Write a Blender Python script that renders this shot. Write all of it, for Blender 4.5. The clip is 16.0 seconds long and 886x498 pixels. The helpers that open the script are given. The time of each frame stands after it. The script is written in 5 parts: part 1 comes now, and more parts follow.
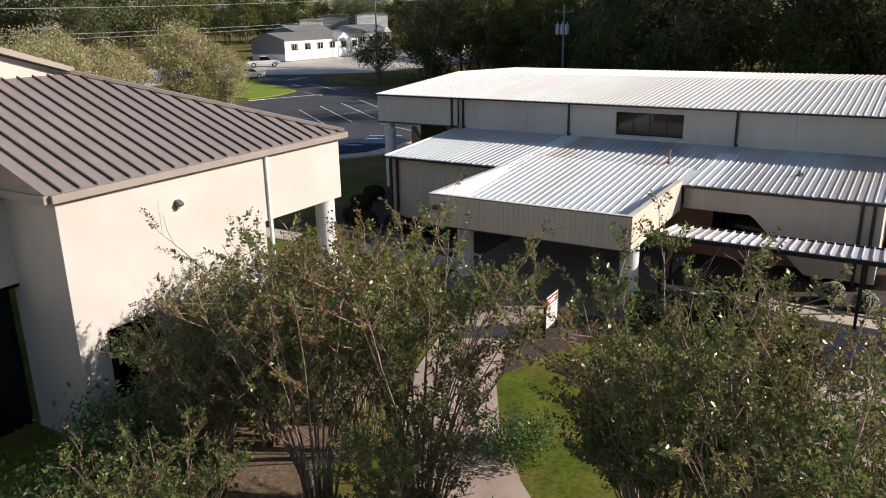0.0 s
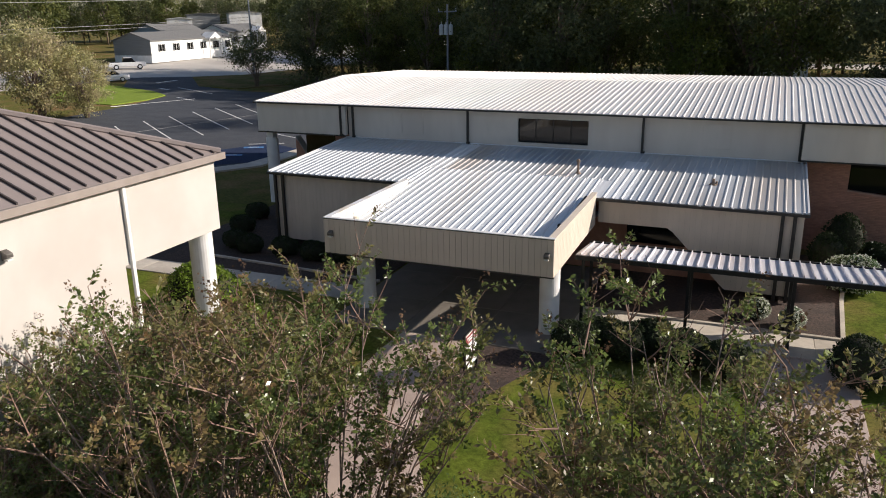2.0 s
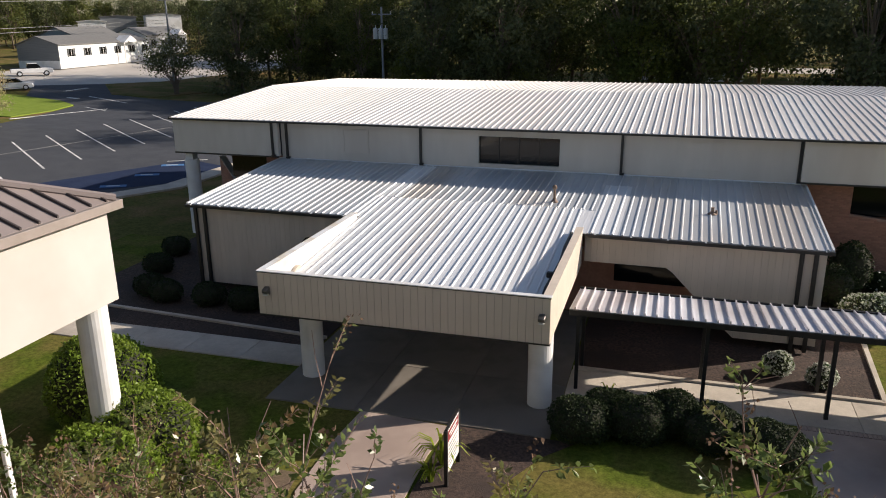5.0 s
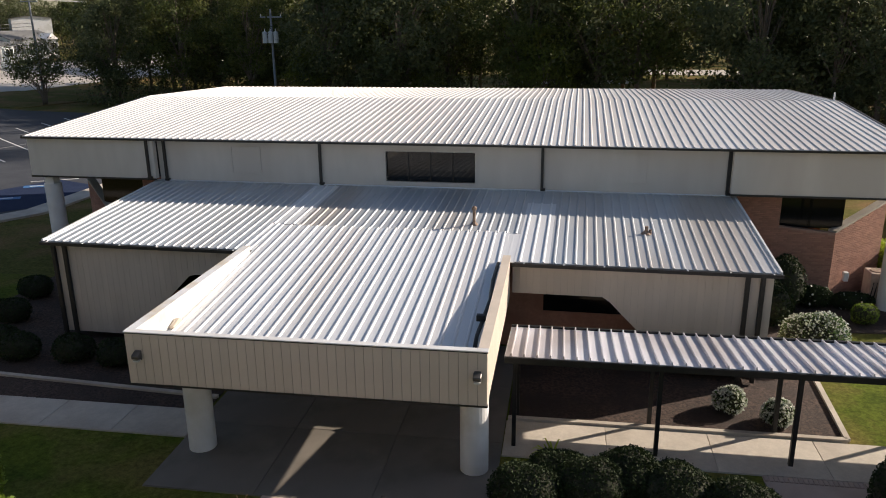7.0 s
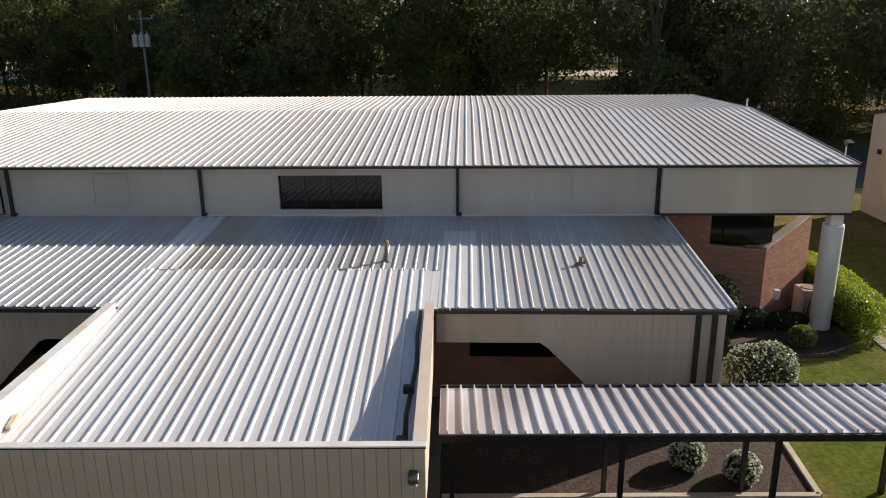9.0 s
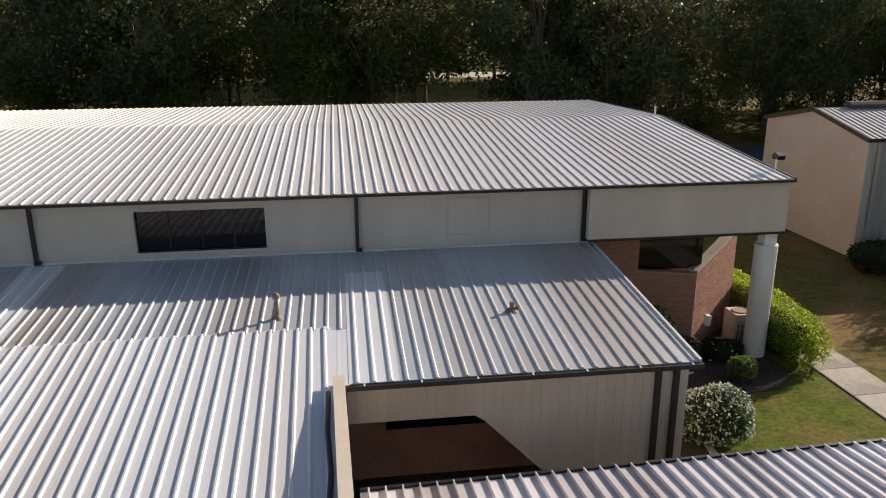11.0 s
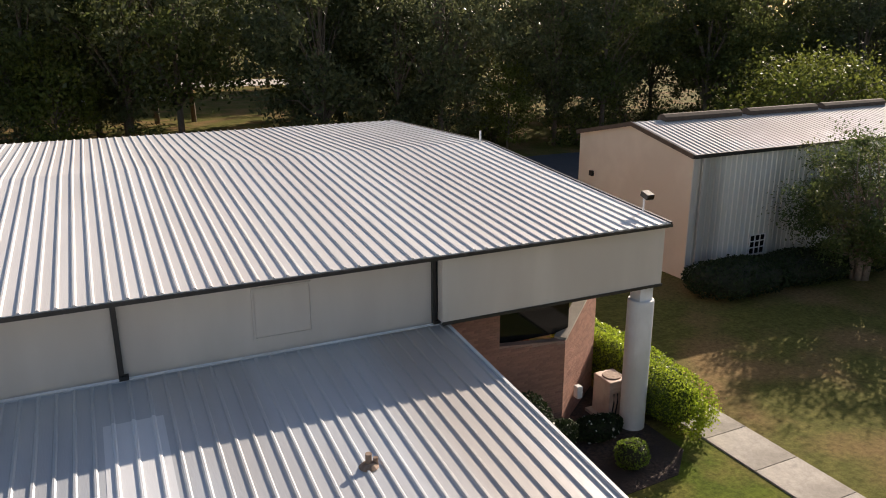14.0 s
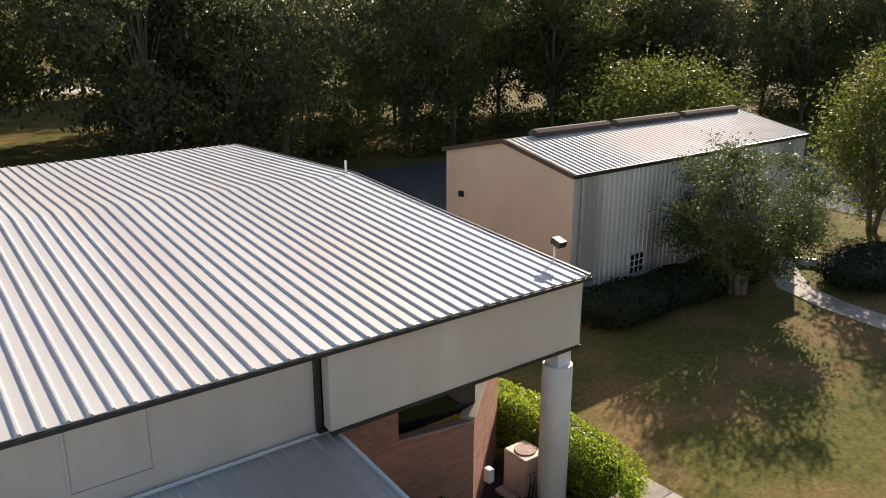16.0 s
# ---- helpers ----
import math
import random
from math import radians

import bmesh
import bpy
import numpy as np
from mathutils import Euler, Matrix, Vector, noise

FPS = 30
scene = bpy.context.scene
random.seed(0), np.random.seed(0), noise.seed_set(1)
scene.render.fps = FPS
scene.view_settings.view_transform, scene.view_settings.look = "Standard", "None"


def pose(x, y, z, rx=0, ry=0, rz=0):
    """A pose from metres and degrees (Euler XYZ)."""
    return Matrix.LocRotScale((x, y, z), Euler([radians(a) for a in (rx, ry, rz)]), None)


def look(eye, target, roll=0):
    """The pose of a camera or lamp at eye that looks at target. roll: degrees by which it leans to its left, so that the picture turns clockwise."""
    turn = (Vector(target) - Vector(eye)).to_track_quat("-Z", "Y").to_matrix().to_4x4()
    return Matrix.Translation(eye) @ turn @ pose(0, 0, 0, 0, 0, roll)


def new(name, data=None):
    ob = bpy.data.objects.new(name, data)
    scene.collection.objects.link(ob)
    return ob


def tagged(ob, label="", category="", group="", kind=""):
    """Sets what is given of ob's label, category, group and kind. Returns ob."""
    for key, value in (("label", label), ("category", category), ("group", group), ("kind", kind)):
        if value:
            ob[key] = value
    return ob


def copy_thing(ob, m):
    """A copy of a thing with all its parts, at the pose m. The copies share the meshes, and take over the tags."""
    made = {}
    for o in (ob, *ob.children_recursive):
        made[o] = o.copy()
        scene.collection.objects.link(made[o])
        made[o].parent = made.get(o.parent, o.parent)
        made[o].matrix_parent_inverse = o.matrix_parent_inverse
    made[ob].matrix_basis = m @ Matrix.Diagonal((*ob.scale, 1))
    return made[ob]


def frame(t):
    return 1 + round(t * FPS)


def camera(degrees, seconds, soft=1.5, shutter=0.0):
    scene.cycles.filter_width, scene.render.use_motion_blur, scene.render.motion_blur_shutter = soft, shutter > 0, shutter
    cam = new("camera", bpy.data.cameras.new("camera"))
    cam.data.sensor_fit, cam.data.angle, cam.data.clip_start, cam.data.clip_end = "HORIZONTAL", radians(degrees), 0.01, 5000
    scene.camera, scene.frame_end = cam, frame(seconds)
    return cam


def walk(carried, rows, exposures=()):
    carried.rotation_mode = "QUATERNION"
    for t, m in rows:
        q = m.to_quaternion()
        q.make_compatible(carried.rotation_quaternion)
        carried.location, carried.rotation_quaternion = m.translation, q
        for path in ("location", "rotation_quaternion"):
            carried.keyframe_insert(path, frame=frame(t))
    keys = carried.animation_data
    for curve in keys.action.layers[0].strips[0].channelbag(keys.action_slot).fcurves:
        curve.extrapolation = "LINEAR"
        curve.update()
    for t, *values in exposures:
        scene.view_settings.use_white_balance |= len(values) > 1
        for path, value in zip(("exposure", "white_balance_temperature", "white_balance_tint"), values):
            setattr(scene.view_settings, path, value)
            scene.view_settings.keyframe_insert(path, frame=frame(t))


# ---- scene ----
cam = camera(60.4, 16.0, soft=1.0)
PATH = [
    (0, (0.373, 2.869, 10.281), (-0.616, 4.505, 9.695), -1.1),
    (0.5, (-0.184, 3.506, 10.303), (-1.103, 5.182, 9.714), -1.0),
    (1, (-0.734, 4.182, 10.316), (-1.569, 5.9, 9.724), -0.9),
    (1.5, (-1.269, 4.881, 10.33), (-2.033, 6.631, 9.736), -0.8),
    (2, (-1.753, 5.61, 10.301), (-2.474, 7.379, 9.709), -0.8),
    (2.5, (-2.304, 6.331, 10.286), (-2.997, 8.112, 9.696), -0.8),
    (3, (-2.785, 7.033, 10.282), (-3.45, 8.825, 9.693), -0.8),
    (5.5, (-4.802, 10.811, 10.293), (-5.296, 12.658, 9.706), -0.6),
    (6, (-5.093, 11.576, 10.284), (-5.511, 13.441, 9.697), -0.6),
    (6.5, (-5.376, 12.385, 10.264), (-5.735, 14.264, 9.679), -0.6),
    (7, (-5.625, 13.18, 10.249), (-5.926, 15.07, 9.667), -0.6),
    (7.5, (-5.922, 14.001, 10.299), (-6.158, 15.899, 9.714), -0.6),
    (8, (-6.191, 14.846, 10.336), (-6.347, 16.751, 9.749), -0.5),
    (8.5, (-6.388, 15.665, 10.388), (-6.467, 17.575, 9.801), -0.6),
    (8.7, (-6.443, 16.0, 10.385), (-6.501, 17.912, 9.801), -0.6),
    (10.8, (-7.189, 20.062, 10.38), (-6.92, 21.955, 9.793), -0.1),
    (11, (-7.179, 20.465, 10.384), (-6.88, 22.355, 9.8), -0.2),
    (11.5, (-7.136, 21.468, 10.386), (-6.758, 23.344, 9.804), -0.1),
    (12, (-7.097, 22.551, 10.393), (-6.638, 24.409, 9.811), -0.1),
    (12.5, (-7.027, 23.609, 10.407), (-6.472, 25.441, 9.824), -0.0),
    (13, (-6.903, 24.608, 10.461), (-6.252, 26.409, 9.881), -0.0),
    (13.5, (-6.751, 25.553, 10.581), (-6.01, 27.317, 10.0), -0.1),
    (14, (-6.556, 26.57, 10.679), (-5.723, 28.293, 10.098), -0.2),
    (14.5, (-6.334, 27.545, 10.772), (-5.41, 29.221, 10.191), -0.1),
    (15, (-6.043, 28.495, 10.844), (-5.031, 30.12, 10.265), -0.1),
    (15.5, (-5.721, 29.439, 10.972), (-4.626, 31.008, 10.389), 0.0),
    (16, (-5.337, 30.422, 11.023), (-4.161, 31.931, 10.44), 0.0),
]
walk(cam, [(t, look(eye, target, roll)) for t, eye, target, roll in PATH], [(0.0, 0.5, 6650, 14), (3.2, 0.5, 6700, 14), (5.5, 0.54, 6900, 15), (7.0, 0.56, 7000, 15), (8.5, 0.46, 7050, 15), (11.0, 0.48, 7200, 16), (13.0, 0.64, 7300, 17), (16.0, 0.92, 7250, 16)])

# ---- light ----
SUN_AZ, SUN_EL = radians(61.3), radians(23.5)
world = bpy.data.worlds.new("sky")
scene.world = world
world.use_nodes = True
wn = world.node_tree.nodes
sky = wn.new("ShaderNodeTexSky")
sky.sky_type, sky.sun_disc = "NISHITA", False
sky.sun_elevation, sky.sun_rotation = SUN_EL, SUN_AZ
sky.air_density, sky.dust_density, sky.ozone_density = 1.0, 0.8, 1.6
world.node_tree.links.new(sky.outputs[0], wn["Background"].inputs[0])
wn["Background"].inputs[1].default_value = 0.074
sun = new("sun", bpy.data.lights.new("sun", "SUN"))
sun.data.energy, sun.data.angle, sun.data.color = 4.6, radians(0.5), (1.0, 0.93, 0.82)
SUN_DIR = Vector((math.sin(SUN_AZ) * math.cos(SUN_EL), math.cos(SUN_AZ) * math.cos(SUN_EL), math.sin(SUN_EL)))
sun.matrix_world = look(SUN_DIR * 100, (0, 0, 0))


# ---- materials ----
def mat(name, c1, c2, scale=2.0, rough=0.6, metal=0.0, bump=0.0, grain=30.0, c3=None, big=0.15, spec=0.5, vary=0.0, stretch=(1, 1, 1), trans=0.0, mottle=0.0):
    """Two colours mixed by noise at one size, a third by larger stains, a fine grain in bump and gloss."""
    m = bpy.data.materials.new(name)
    m.use_nodes = True
    nt = m.node_tree
    N, L = nt.nodes, nt.links
    bsdf = N["Principled BSDF"]
    tc = N.new("ShaderNodeTexCoord")
    mp = N.new("ShaderNodeMapping")
    mp.inputs["Scale"].default_value = stretch
    L.new(tc.outputs["Object"], mp.inputs[0])

    def noise_tex(sc, detail=4.0):
        n = N.new("ShaderNodeTexNoise")
        n.inputs["Scale"].default_value, n.inputs["Detail"].default_value = sc, detail
        L.new(mp.outputs[0], n.inputs["Vector"])
        return n

    def mix(a, b, fac):
        x = N.new("ShaderNodeMix")
        x.data_type = "RGBA"
        L.new(fac, x.inputs[0])
        for sock, v in ((x.inputs[6], a), (x.inputs[7], b)):
            if isinstance(v, tuple):
                sock.default_value = (*v, 1)
            else:
                L.new(v, sock)
        return x.outputs[2]

    def ramp(out, lo, hi):
        r = N.new("ShaderNodeMapRange")
        r.inputs[1].default_value, r.inputs[2].default_value = lo, hi
        L.new(out, r.inputs[0])
        return r.outputs[0]

    n1 = noise_tex(scale)
    col = mix(c1, c2, ramp(n1.outputs[0], 0.35, 0.65))
    if c3:
        n2 = noise_tex(big)
        col = mix(col, c3, ramp(n2.outputs[0], 0.45, 0.63))
    if mottle:
        for sc, k in ((7.0, mottle), (26.0, 0.8 * mottle)):
            hv = N.new("ShaderNodeHueSaturation")
            mv = N.new("ShaderNodeMapRange")
            mv.inputs[1].default_value, mv.inputs[2].default_value = 0.3, 0.7
            mv.inputs[3].default_value, mv.inputs[4].default_value = 1 - k, 1 + k
            L.new(noise_tex(sc, 5.0).outputs[0], mv.inputs[0])
            L.new(mv.outputs[0], hv.inputs["Value"])
            L.new(col, hv.inputs["Color"])
            col = hv.outputs[0]
    if vary:
        oi = N.new("ShaderNodeObjectInfo")
        gi = N.new("ShaderNodeNewGeometry")
        ad = N.new("ShaderNodeMath")
        L.new(oi.outputs["Random"], ad.inputs[0])
        L.new(gi.outputs["Random Per Island"], ad.inputs[1])
        fr = N.new("ShaderNodeMath")
        fr.operation = "FRACT"
        L.new(ad.outputs[0], fr.inputs[0])
        hs = N.new("ShaderNodeHueSaturation")
        mr = N.new("ShaderNodeMapRange")
        mr.inputs[3].default_value, mr.inputs[4].default_value = 1 - vary, 1 + vary
        L.new(fr.outputs[0], mr.inputs[0])
        L.new(mr.outputs[0], hs.inputs["Value"])
        L.new(col, hs.inputs["Color"])
        col = hs.outputs[0]
    L.new(col, bsdf.inputs["Base Color"])
    n3 = noise_tex(grain, 3.0)
    rr = N.new("ShaderNodeMapRange")
    rr.inputs[3].default_value, rr.inputs[4].default_value = max(0.02, rough - 0.12), min(1, rough + 0.12)
    L.new(n3.outputs[0], rr.inputs[0])
    L.new(rr.outputs[0], bsdf.inputs["Roughness"])
    bsdf.inputs["Metallic"].default_value = metal
    bsdf.inputs["Specular IOR Level"].default_value = spec
    if bump:
        b = N.new("ShaderNodeBump")
        b.inputs["Strength"].default_value, b.inputs["Distance"].default_value = min(1.0, bump), 0.02
        L.new(n3.outputs[0], b.inputs["Height"])
        L.new(b.outputs[0], bsdf.inputs["Normal"])
    if trans:
        t = N.new("ShaderNodeBsdfTranslucent")
        L.new(col, t.inputs[0])
        ms = N.new("ShaderNodeMixShader")
        ms.inputs[0].default_value = trans
        L.new(bsdf.outputs[0], ms.inputs[1])
        L.new(t.outputs[0], ms.inputs[2])
        L.new(ms.outputs[0], N["Material Output"].inputs[0])
    return m


def glass_mat(name, tint=(0.007, 0.008, 0.009), rough=0.05):
    m = bpy.data.materials.new(name)
    m.use_nodes = True
    b = m.node_tree.nodes["Principled BSDF"]
    b.inputs["Base Color"].default_value = (*tint, 1)
    b.inputs["Roughness"].default_value = rough
    b.inputs["Specular IOR Level"].default_value = 0.3
    return m


M_ROOF = mat("galvalume_weathered", (0.65, 0.635, 0.62), (0.73, 0.715, 0.70), 1.6, 0.5, 0.15, 0.12, 40, (0.64, 0.605, 0.58), 0.25, stretch=(1, 0.12, 1))
M_ROOF_WING = mat("galvalume_dull", (0.53, 0.565, 0.60), (0.61, 0.635, 0.66), 1.6, 0.46, 0.38, 0.12, 40, (0.50, 0.47, 0.445), 0.35, stretch=(1, 0.12, 1))
M_ROOF_NEW = mat("galvalume_bright", (0.75, 0.77, 0.79), (0.81, 0.825, 0.84), 1.3, 0.42, 0.2, 0.1, 40, (0.70, 0.68, 0.66), 0.4, stretch=(1, 0.12, 1))
M_CANOPY = mat("canopy_metal", (0.68, 0.67, 0.71), (0.75, 0.745, 0.78), 2.0, 0.42, 0.2, 0.1, 40, (0.50, 0.46, 0.46), 0.5, stretch=(1, 0.3, 1))
M_SIDING = mat("tan_siding", (0.59, 0.51, 0.425), (0.64, 0.555, 0.465), 3.0, 0.7, 0, 0.15, 60, (0.55, 0.475, 0.39), 0.6, stretch=(1, 1, 0.3), vary=0.04)
M_SIDING_DK = mat("siding_groove", (0.33, 0.285, 0.235), (0.36, 0.31, 0.255), 3.0, 0.8)
M_FASCIA = mat("grey_beige_metal_panel", (0.62, 0.57, 0.50), (0.665, 0.61, 0.54), 2.2, 0.6, 0, 0.1, 50, (0.585, 0.53, 0.465), 0.5, stretch=(1, 1, 0.25))
M_CREAM = mat("cream_stucco", (0.52, 0.485, 0.452), (0.555, 0.52, 0.487), 1.2, 0.8, 0, 0.2, 80, (0.495, 0.455, 0.42), 0.4)
M_WHITE = mat("white_paint", (0.74, 0.74, 0.74), (0.80, 0.80, 0.80), 2.5, 0.5, 0, 0.08, 60, (0.66, 0.65, 0.63), 0.8)
M_COATING = mat("white_roof_coating", (0.70, 0.71, 0.72), (0.77, 0.775, 0.78), 3.0, 0.6, 0, 0.2, 40, (0.62, 0.55, 0.45), 1.2)
M_DARK = mat("dark_bronze_trim", (0.025, 0.023, 0.021), (0.035, 0.032, 0.03), 4, 0.45, 0.2, 0.05)
M_BROWN = mat("brown_standing_seam", (0.27, 0.225, 0.212), (0.30, 0.252, 0.238), 1.5, 0.45, 0.1, 0.05, 40, (0.265, 0.22, 0.205), 0.3)
# the roof's brown darkened to put shade on the sides of the seams
M_BROWN_DK = mat("brown_seam_shaded", (0.045, 0.036, 0.034), (0.06, 0.048, 0.045), 3, 0.5, 0.1, 0.05)
M_BROWN_TRIM = mat("brown_gutter", (0.27, 0.23, 0.205), (0.31, 0.265, 0.24), 2, 0.5, 0.1, 0.05)
M_BRICK = mat("red_brick", (0.40, 0.20, 0.145), (0.48, 0.25, 0.18), 9, 0.85, 0, 0.5, 70, (0.37, 0.18, 0.13), 1.2, vary=0.14)
M_MORTAR = mat("mortar", (0.38, 0.235, 0.18), (0.44, 0.28, 0.215), 12, 0.9, 0, 0.4, 90)
M_CONC = mat("sidewalk_concrete", (0.52, 0.465, 0.39), (0.59, 0.53, 0.45), 1.5, 0.85, 0, 0.3, 70, (0.45, 0.395, 0.33), 0.5, vary=0.06, mottle=0.06)
M_CONC_PATH = mat("weathered_path_concrete", (0.39, 0.35, 0.30), (0.47, 0.425, 0.365), 1.5, 0.85, 0, 0.3, 70, (0.28, 0.25, 0.21), 0.5, vary=0.08, mottle=0.12)
M_CONC_PINK = mat("pink_concrete", (0.42, 0.325, 0.275), (0.48, 0.375, 0.32), 1.5, 0.85, 0, 0.3, 70, (0.36, 0.275, 0.235), 0.5, vary=0.06)
M_ASPHALT = mat("asphalt", (0.060, 0.065, 0.077), (0.076, 0.082, 0.094), 0.8, 0.9, 0, 0.4, 60, (0.075, 0.079, 0.088), 0.06, spec=0.2)
M_CONC_DK = mat("dark_concrete", (0.17, 0.15, 0.125), (0.23, 0.205, 0.175), 1.2, 0.85, 0, 0.3, 70, (0.20, 0.175, 0.15), 0.5, vary=0.08)
M_BLUE_ASPH = mat("blue_black_sealcoat", (0.016, 0.028, 0.068), (0.022, 0.036, 0.08), 1.0, 0.9, 0, 0.3, 60, spec=0.2)
M_SHED_ROOF = mat("shed_roof_metal", (0.46, 0.45, 0.44), (0.54, 0.53, 0.52), 1.5, 0.65, 0.0, 0.1, 40, (0.44, 0.42, 0.40), 0.3, spec=0.3)
M_STREET = mat("old_road", (0.50, 0.465, 0.42), (0.56, 0.52, 0.47), 0.3, 0.85, 0, 0.2, 40, (0.44, 0.40, 0.36), 0.04)
M_MULCH = mat("pine_mulch", (0.030, 0.019, 0.015), (0.105, 0.066, 0.05), 14, 0.95, 0, 1.0, 45, (0.045, 0.03, 0.024), 0.7)
M_LITTER = mat("leaf_litter", (0.12, 0.078, 0.055), (0.24, 0.165, 0.12), 9, 0.95, 0, 1.0, 40, (0.16, 0.115, 0.07), 0.6, mottle=0.25)
M_GRASS = mat("lawn", (0.098, 0.100, 0.026), (0.14, 0.132, 0.038), 2.2, 0.95, 0, 0.35, 70, (0.215, 0.142, 0.064), 0.3, spec=0.05, mottle=0.28)
M_GRASS_GREEN = mat("green_lawn", (0.070, 0.098, 0.014), (0.115, 0.145, 0.021), 1.2, 0.95, 0, 0.35, 70, (0.16, 0.135, 0.04), 0.45, spec=0.05, mottle=0.3)
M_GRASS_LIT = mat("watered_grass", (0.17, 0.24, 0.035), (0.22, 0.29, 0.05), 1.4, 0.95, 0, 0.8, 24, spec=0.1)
M_GLASS = glass_mat("dark_glass")
M_BLACK = mat("black_metal", (0.012, 0.012, 0.012), (0.02, 0.02, 0.02), 5, 0.5, 0.2, 0.05)
M_STRIPE = mat("road_paint_white", (0.72, 0.72, 0.70), (0.80, 0.80, 0.78), 4, 0.7, 0, 0.1, 40, (0.55, 0.55, 0.54), 0.8)
M_STRIPE_WORN = mat("worn_road_paint", (0.20, 0.20, 0.20), (0.32, 0.32, 0.31), 4, 0.8, 0, 0.1, 40, (0.14, 0.14, 0.145), 0.8)
M_BLUE = mat("blue_road_paint", (0.05, 0.16, 0.36), (0.07, 0.20, 0.42), 4, 0.7, 0, 0.1)
M_BARK = mat("bark", (0.13, 0.10, 0.075), (0.20, 0.16, 0.125), 12, 0.9, 0, 0.6, 40)
M_BARK_PALE = mat("smooth_pale_bark", (0.20, 0.145, 0.115), (0.31, 0.24, 0.195), 9, 0.8, 0, 0.3, 40)


def leaf_mat(name, c1, c2, c3, trans=0.35, rough=0.55, gloss=0.22):
    return mat(name, c1, c2, 3.0, rough, 0, 0, 30, c3, 0.35, gloss, 0.35, trans=trans)


M_LEAF_DARK = leaf_mat("forest_leaves", (0.090, 0.110, 0.055), (0.135, 0.155, 0.072), (0.165, 0.175, 0.078), 0.48, 0.42)
M_LEAF_MYRTLE = leaf_mat("myrtle_leaves", (0.12, 0.172, 0.05), (0.19, 0.235, 0.072), (0.26, 0.17, 0.085), 0.43, 0.3, 0.5)
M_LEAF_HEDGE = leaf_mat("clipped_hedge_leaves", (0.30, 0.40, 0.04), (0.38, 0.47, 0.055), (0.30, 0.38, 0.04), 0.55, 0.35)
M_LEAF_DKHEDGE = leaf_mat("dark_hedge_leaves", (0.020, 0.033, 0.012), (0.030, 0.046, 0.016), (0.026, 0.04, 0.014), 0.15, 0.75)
M_LEAF_HOLLY = leaf_mat("holly_leaves", (0.15, 0.23, 0.032), (0.21, 0.30, 0.042), (0.17, 0.24, 0.036), 0.45, 0.4)
M_LEAF_YEL = leaf_mat("yellow_green_leaves", (0.13, 0.16, 0.03), (0.17, 0.18, 0.04), (0.11, 0.14, 0.03), 0.45)
M_LEAF_OLIVE = leaf_mat("olive_leaves", (0.40, 0.39, 0.19), (0.48, 0.455, 0.23), (0.48, 0.40, 0.26), 0.5)
M_LEAF_MID = leaf_mat("lighter_forest_leaves", (0.085, 0.11, 0.036), (0.125, 0.15, 0.047), (0.17, 0.175, 0.054), 0.52, 0.55)
M_LEAF_OLIVEDK = leaf_mat("drooping_leaves", (0.07, 0.105, 0.035), (0.10, 0.135, 0.045), (0.135, 0.145, 0.05), 0.42)
M_LEAF_BROAD = leaf_mat("broad_evergreen_leaves", (0.065, 0.14, 0.045), (0.095, 0.18, 0.055), (0.14, 0.15, 0.05), 0.4, 0.3)
# fillers darker than the leaves, for the shade within the shrubs
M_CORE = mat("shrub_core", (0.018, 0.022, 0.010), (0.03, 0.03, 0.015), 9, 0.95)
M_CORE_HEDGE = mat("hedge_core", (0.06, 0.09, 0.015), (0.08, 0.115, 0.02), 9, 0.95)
M_SEED = leaf_mat("dry_seed_heads", (0.13, 0.075, 0.045), (0.19, 0.12, 0.075), (0.10, 0.06, 0.04), 0.2, 0.7)
M_TWIG = mat("reddish_twigs", (0.23, 0.14, 0.105), (0.31, 0.20, 0.155), 8, 0.8, vary=0.1)
M_FLOWER = leaf_mat("pale_blossom", (0.55, 0.58, 0.50), (0.70, 0.70, 0.66), (0.45, 0.50, 0.35), 0.3)


# ---- mesh helpers ----
def place_of(ob):
    """The world matrix of an object by its parents, before the scene is evaluated."""
    own = ob.matrix_basis
    return place_of(ob.parent) @ ob.matrix_parent_inverse @ own if ob.parent else own


def adopt(ob, parent):
    ob.parent = parent
    ob.matrix_parent_inverse = place_of(parent).inverted()
    return ob


def finish(name, bm, material, parent=None, label="", smooth=False, bevel=0.0):
    if bevel:
        bmesh.ops.bevel(bm, geom=bm.edges[:], offset=bevel, segments=1, affect="EDGES")
    me = bpy.data.meshes.new(name)
    bm.to_mesh(me)
    bm.free()
    for m in material if isinstance(material, (list, tuple)) else (material,):
        me.materials.append(m)
    if smooth:
        me.polygons.foreach_set("use_smooth", [True] * len(me.polygons))
    ob = new(name, me)
    if parent:
        adopt(ob, parent)
    if label:
        ob["label"] = label
    return ob


def part(name, bm, material, parent, label="", smooth=False, bevel=0.0):
    return finish(name, bm, material, parent, label, smooth, bevel)


def box(x0, x1, y0, y1, z0, z1, bm=None):
    bm = bm or bmesh.new()
    r = bmesh.ops.create_cube(bm, size=1)
    for v in r["verts"]:
        v.co = Vector((x0 + (v.co.x + 0.5) * (x1 - x0), y0 + (v.co.y + 0.5) * (y1 - y0), z0 + (v.co.z + 0.5) * (z1 - z0)))
    return bm


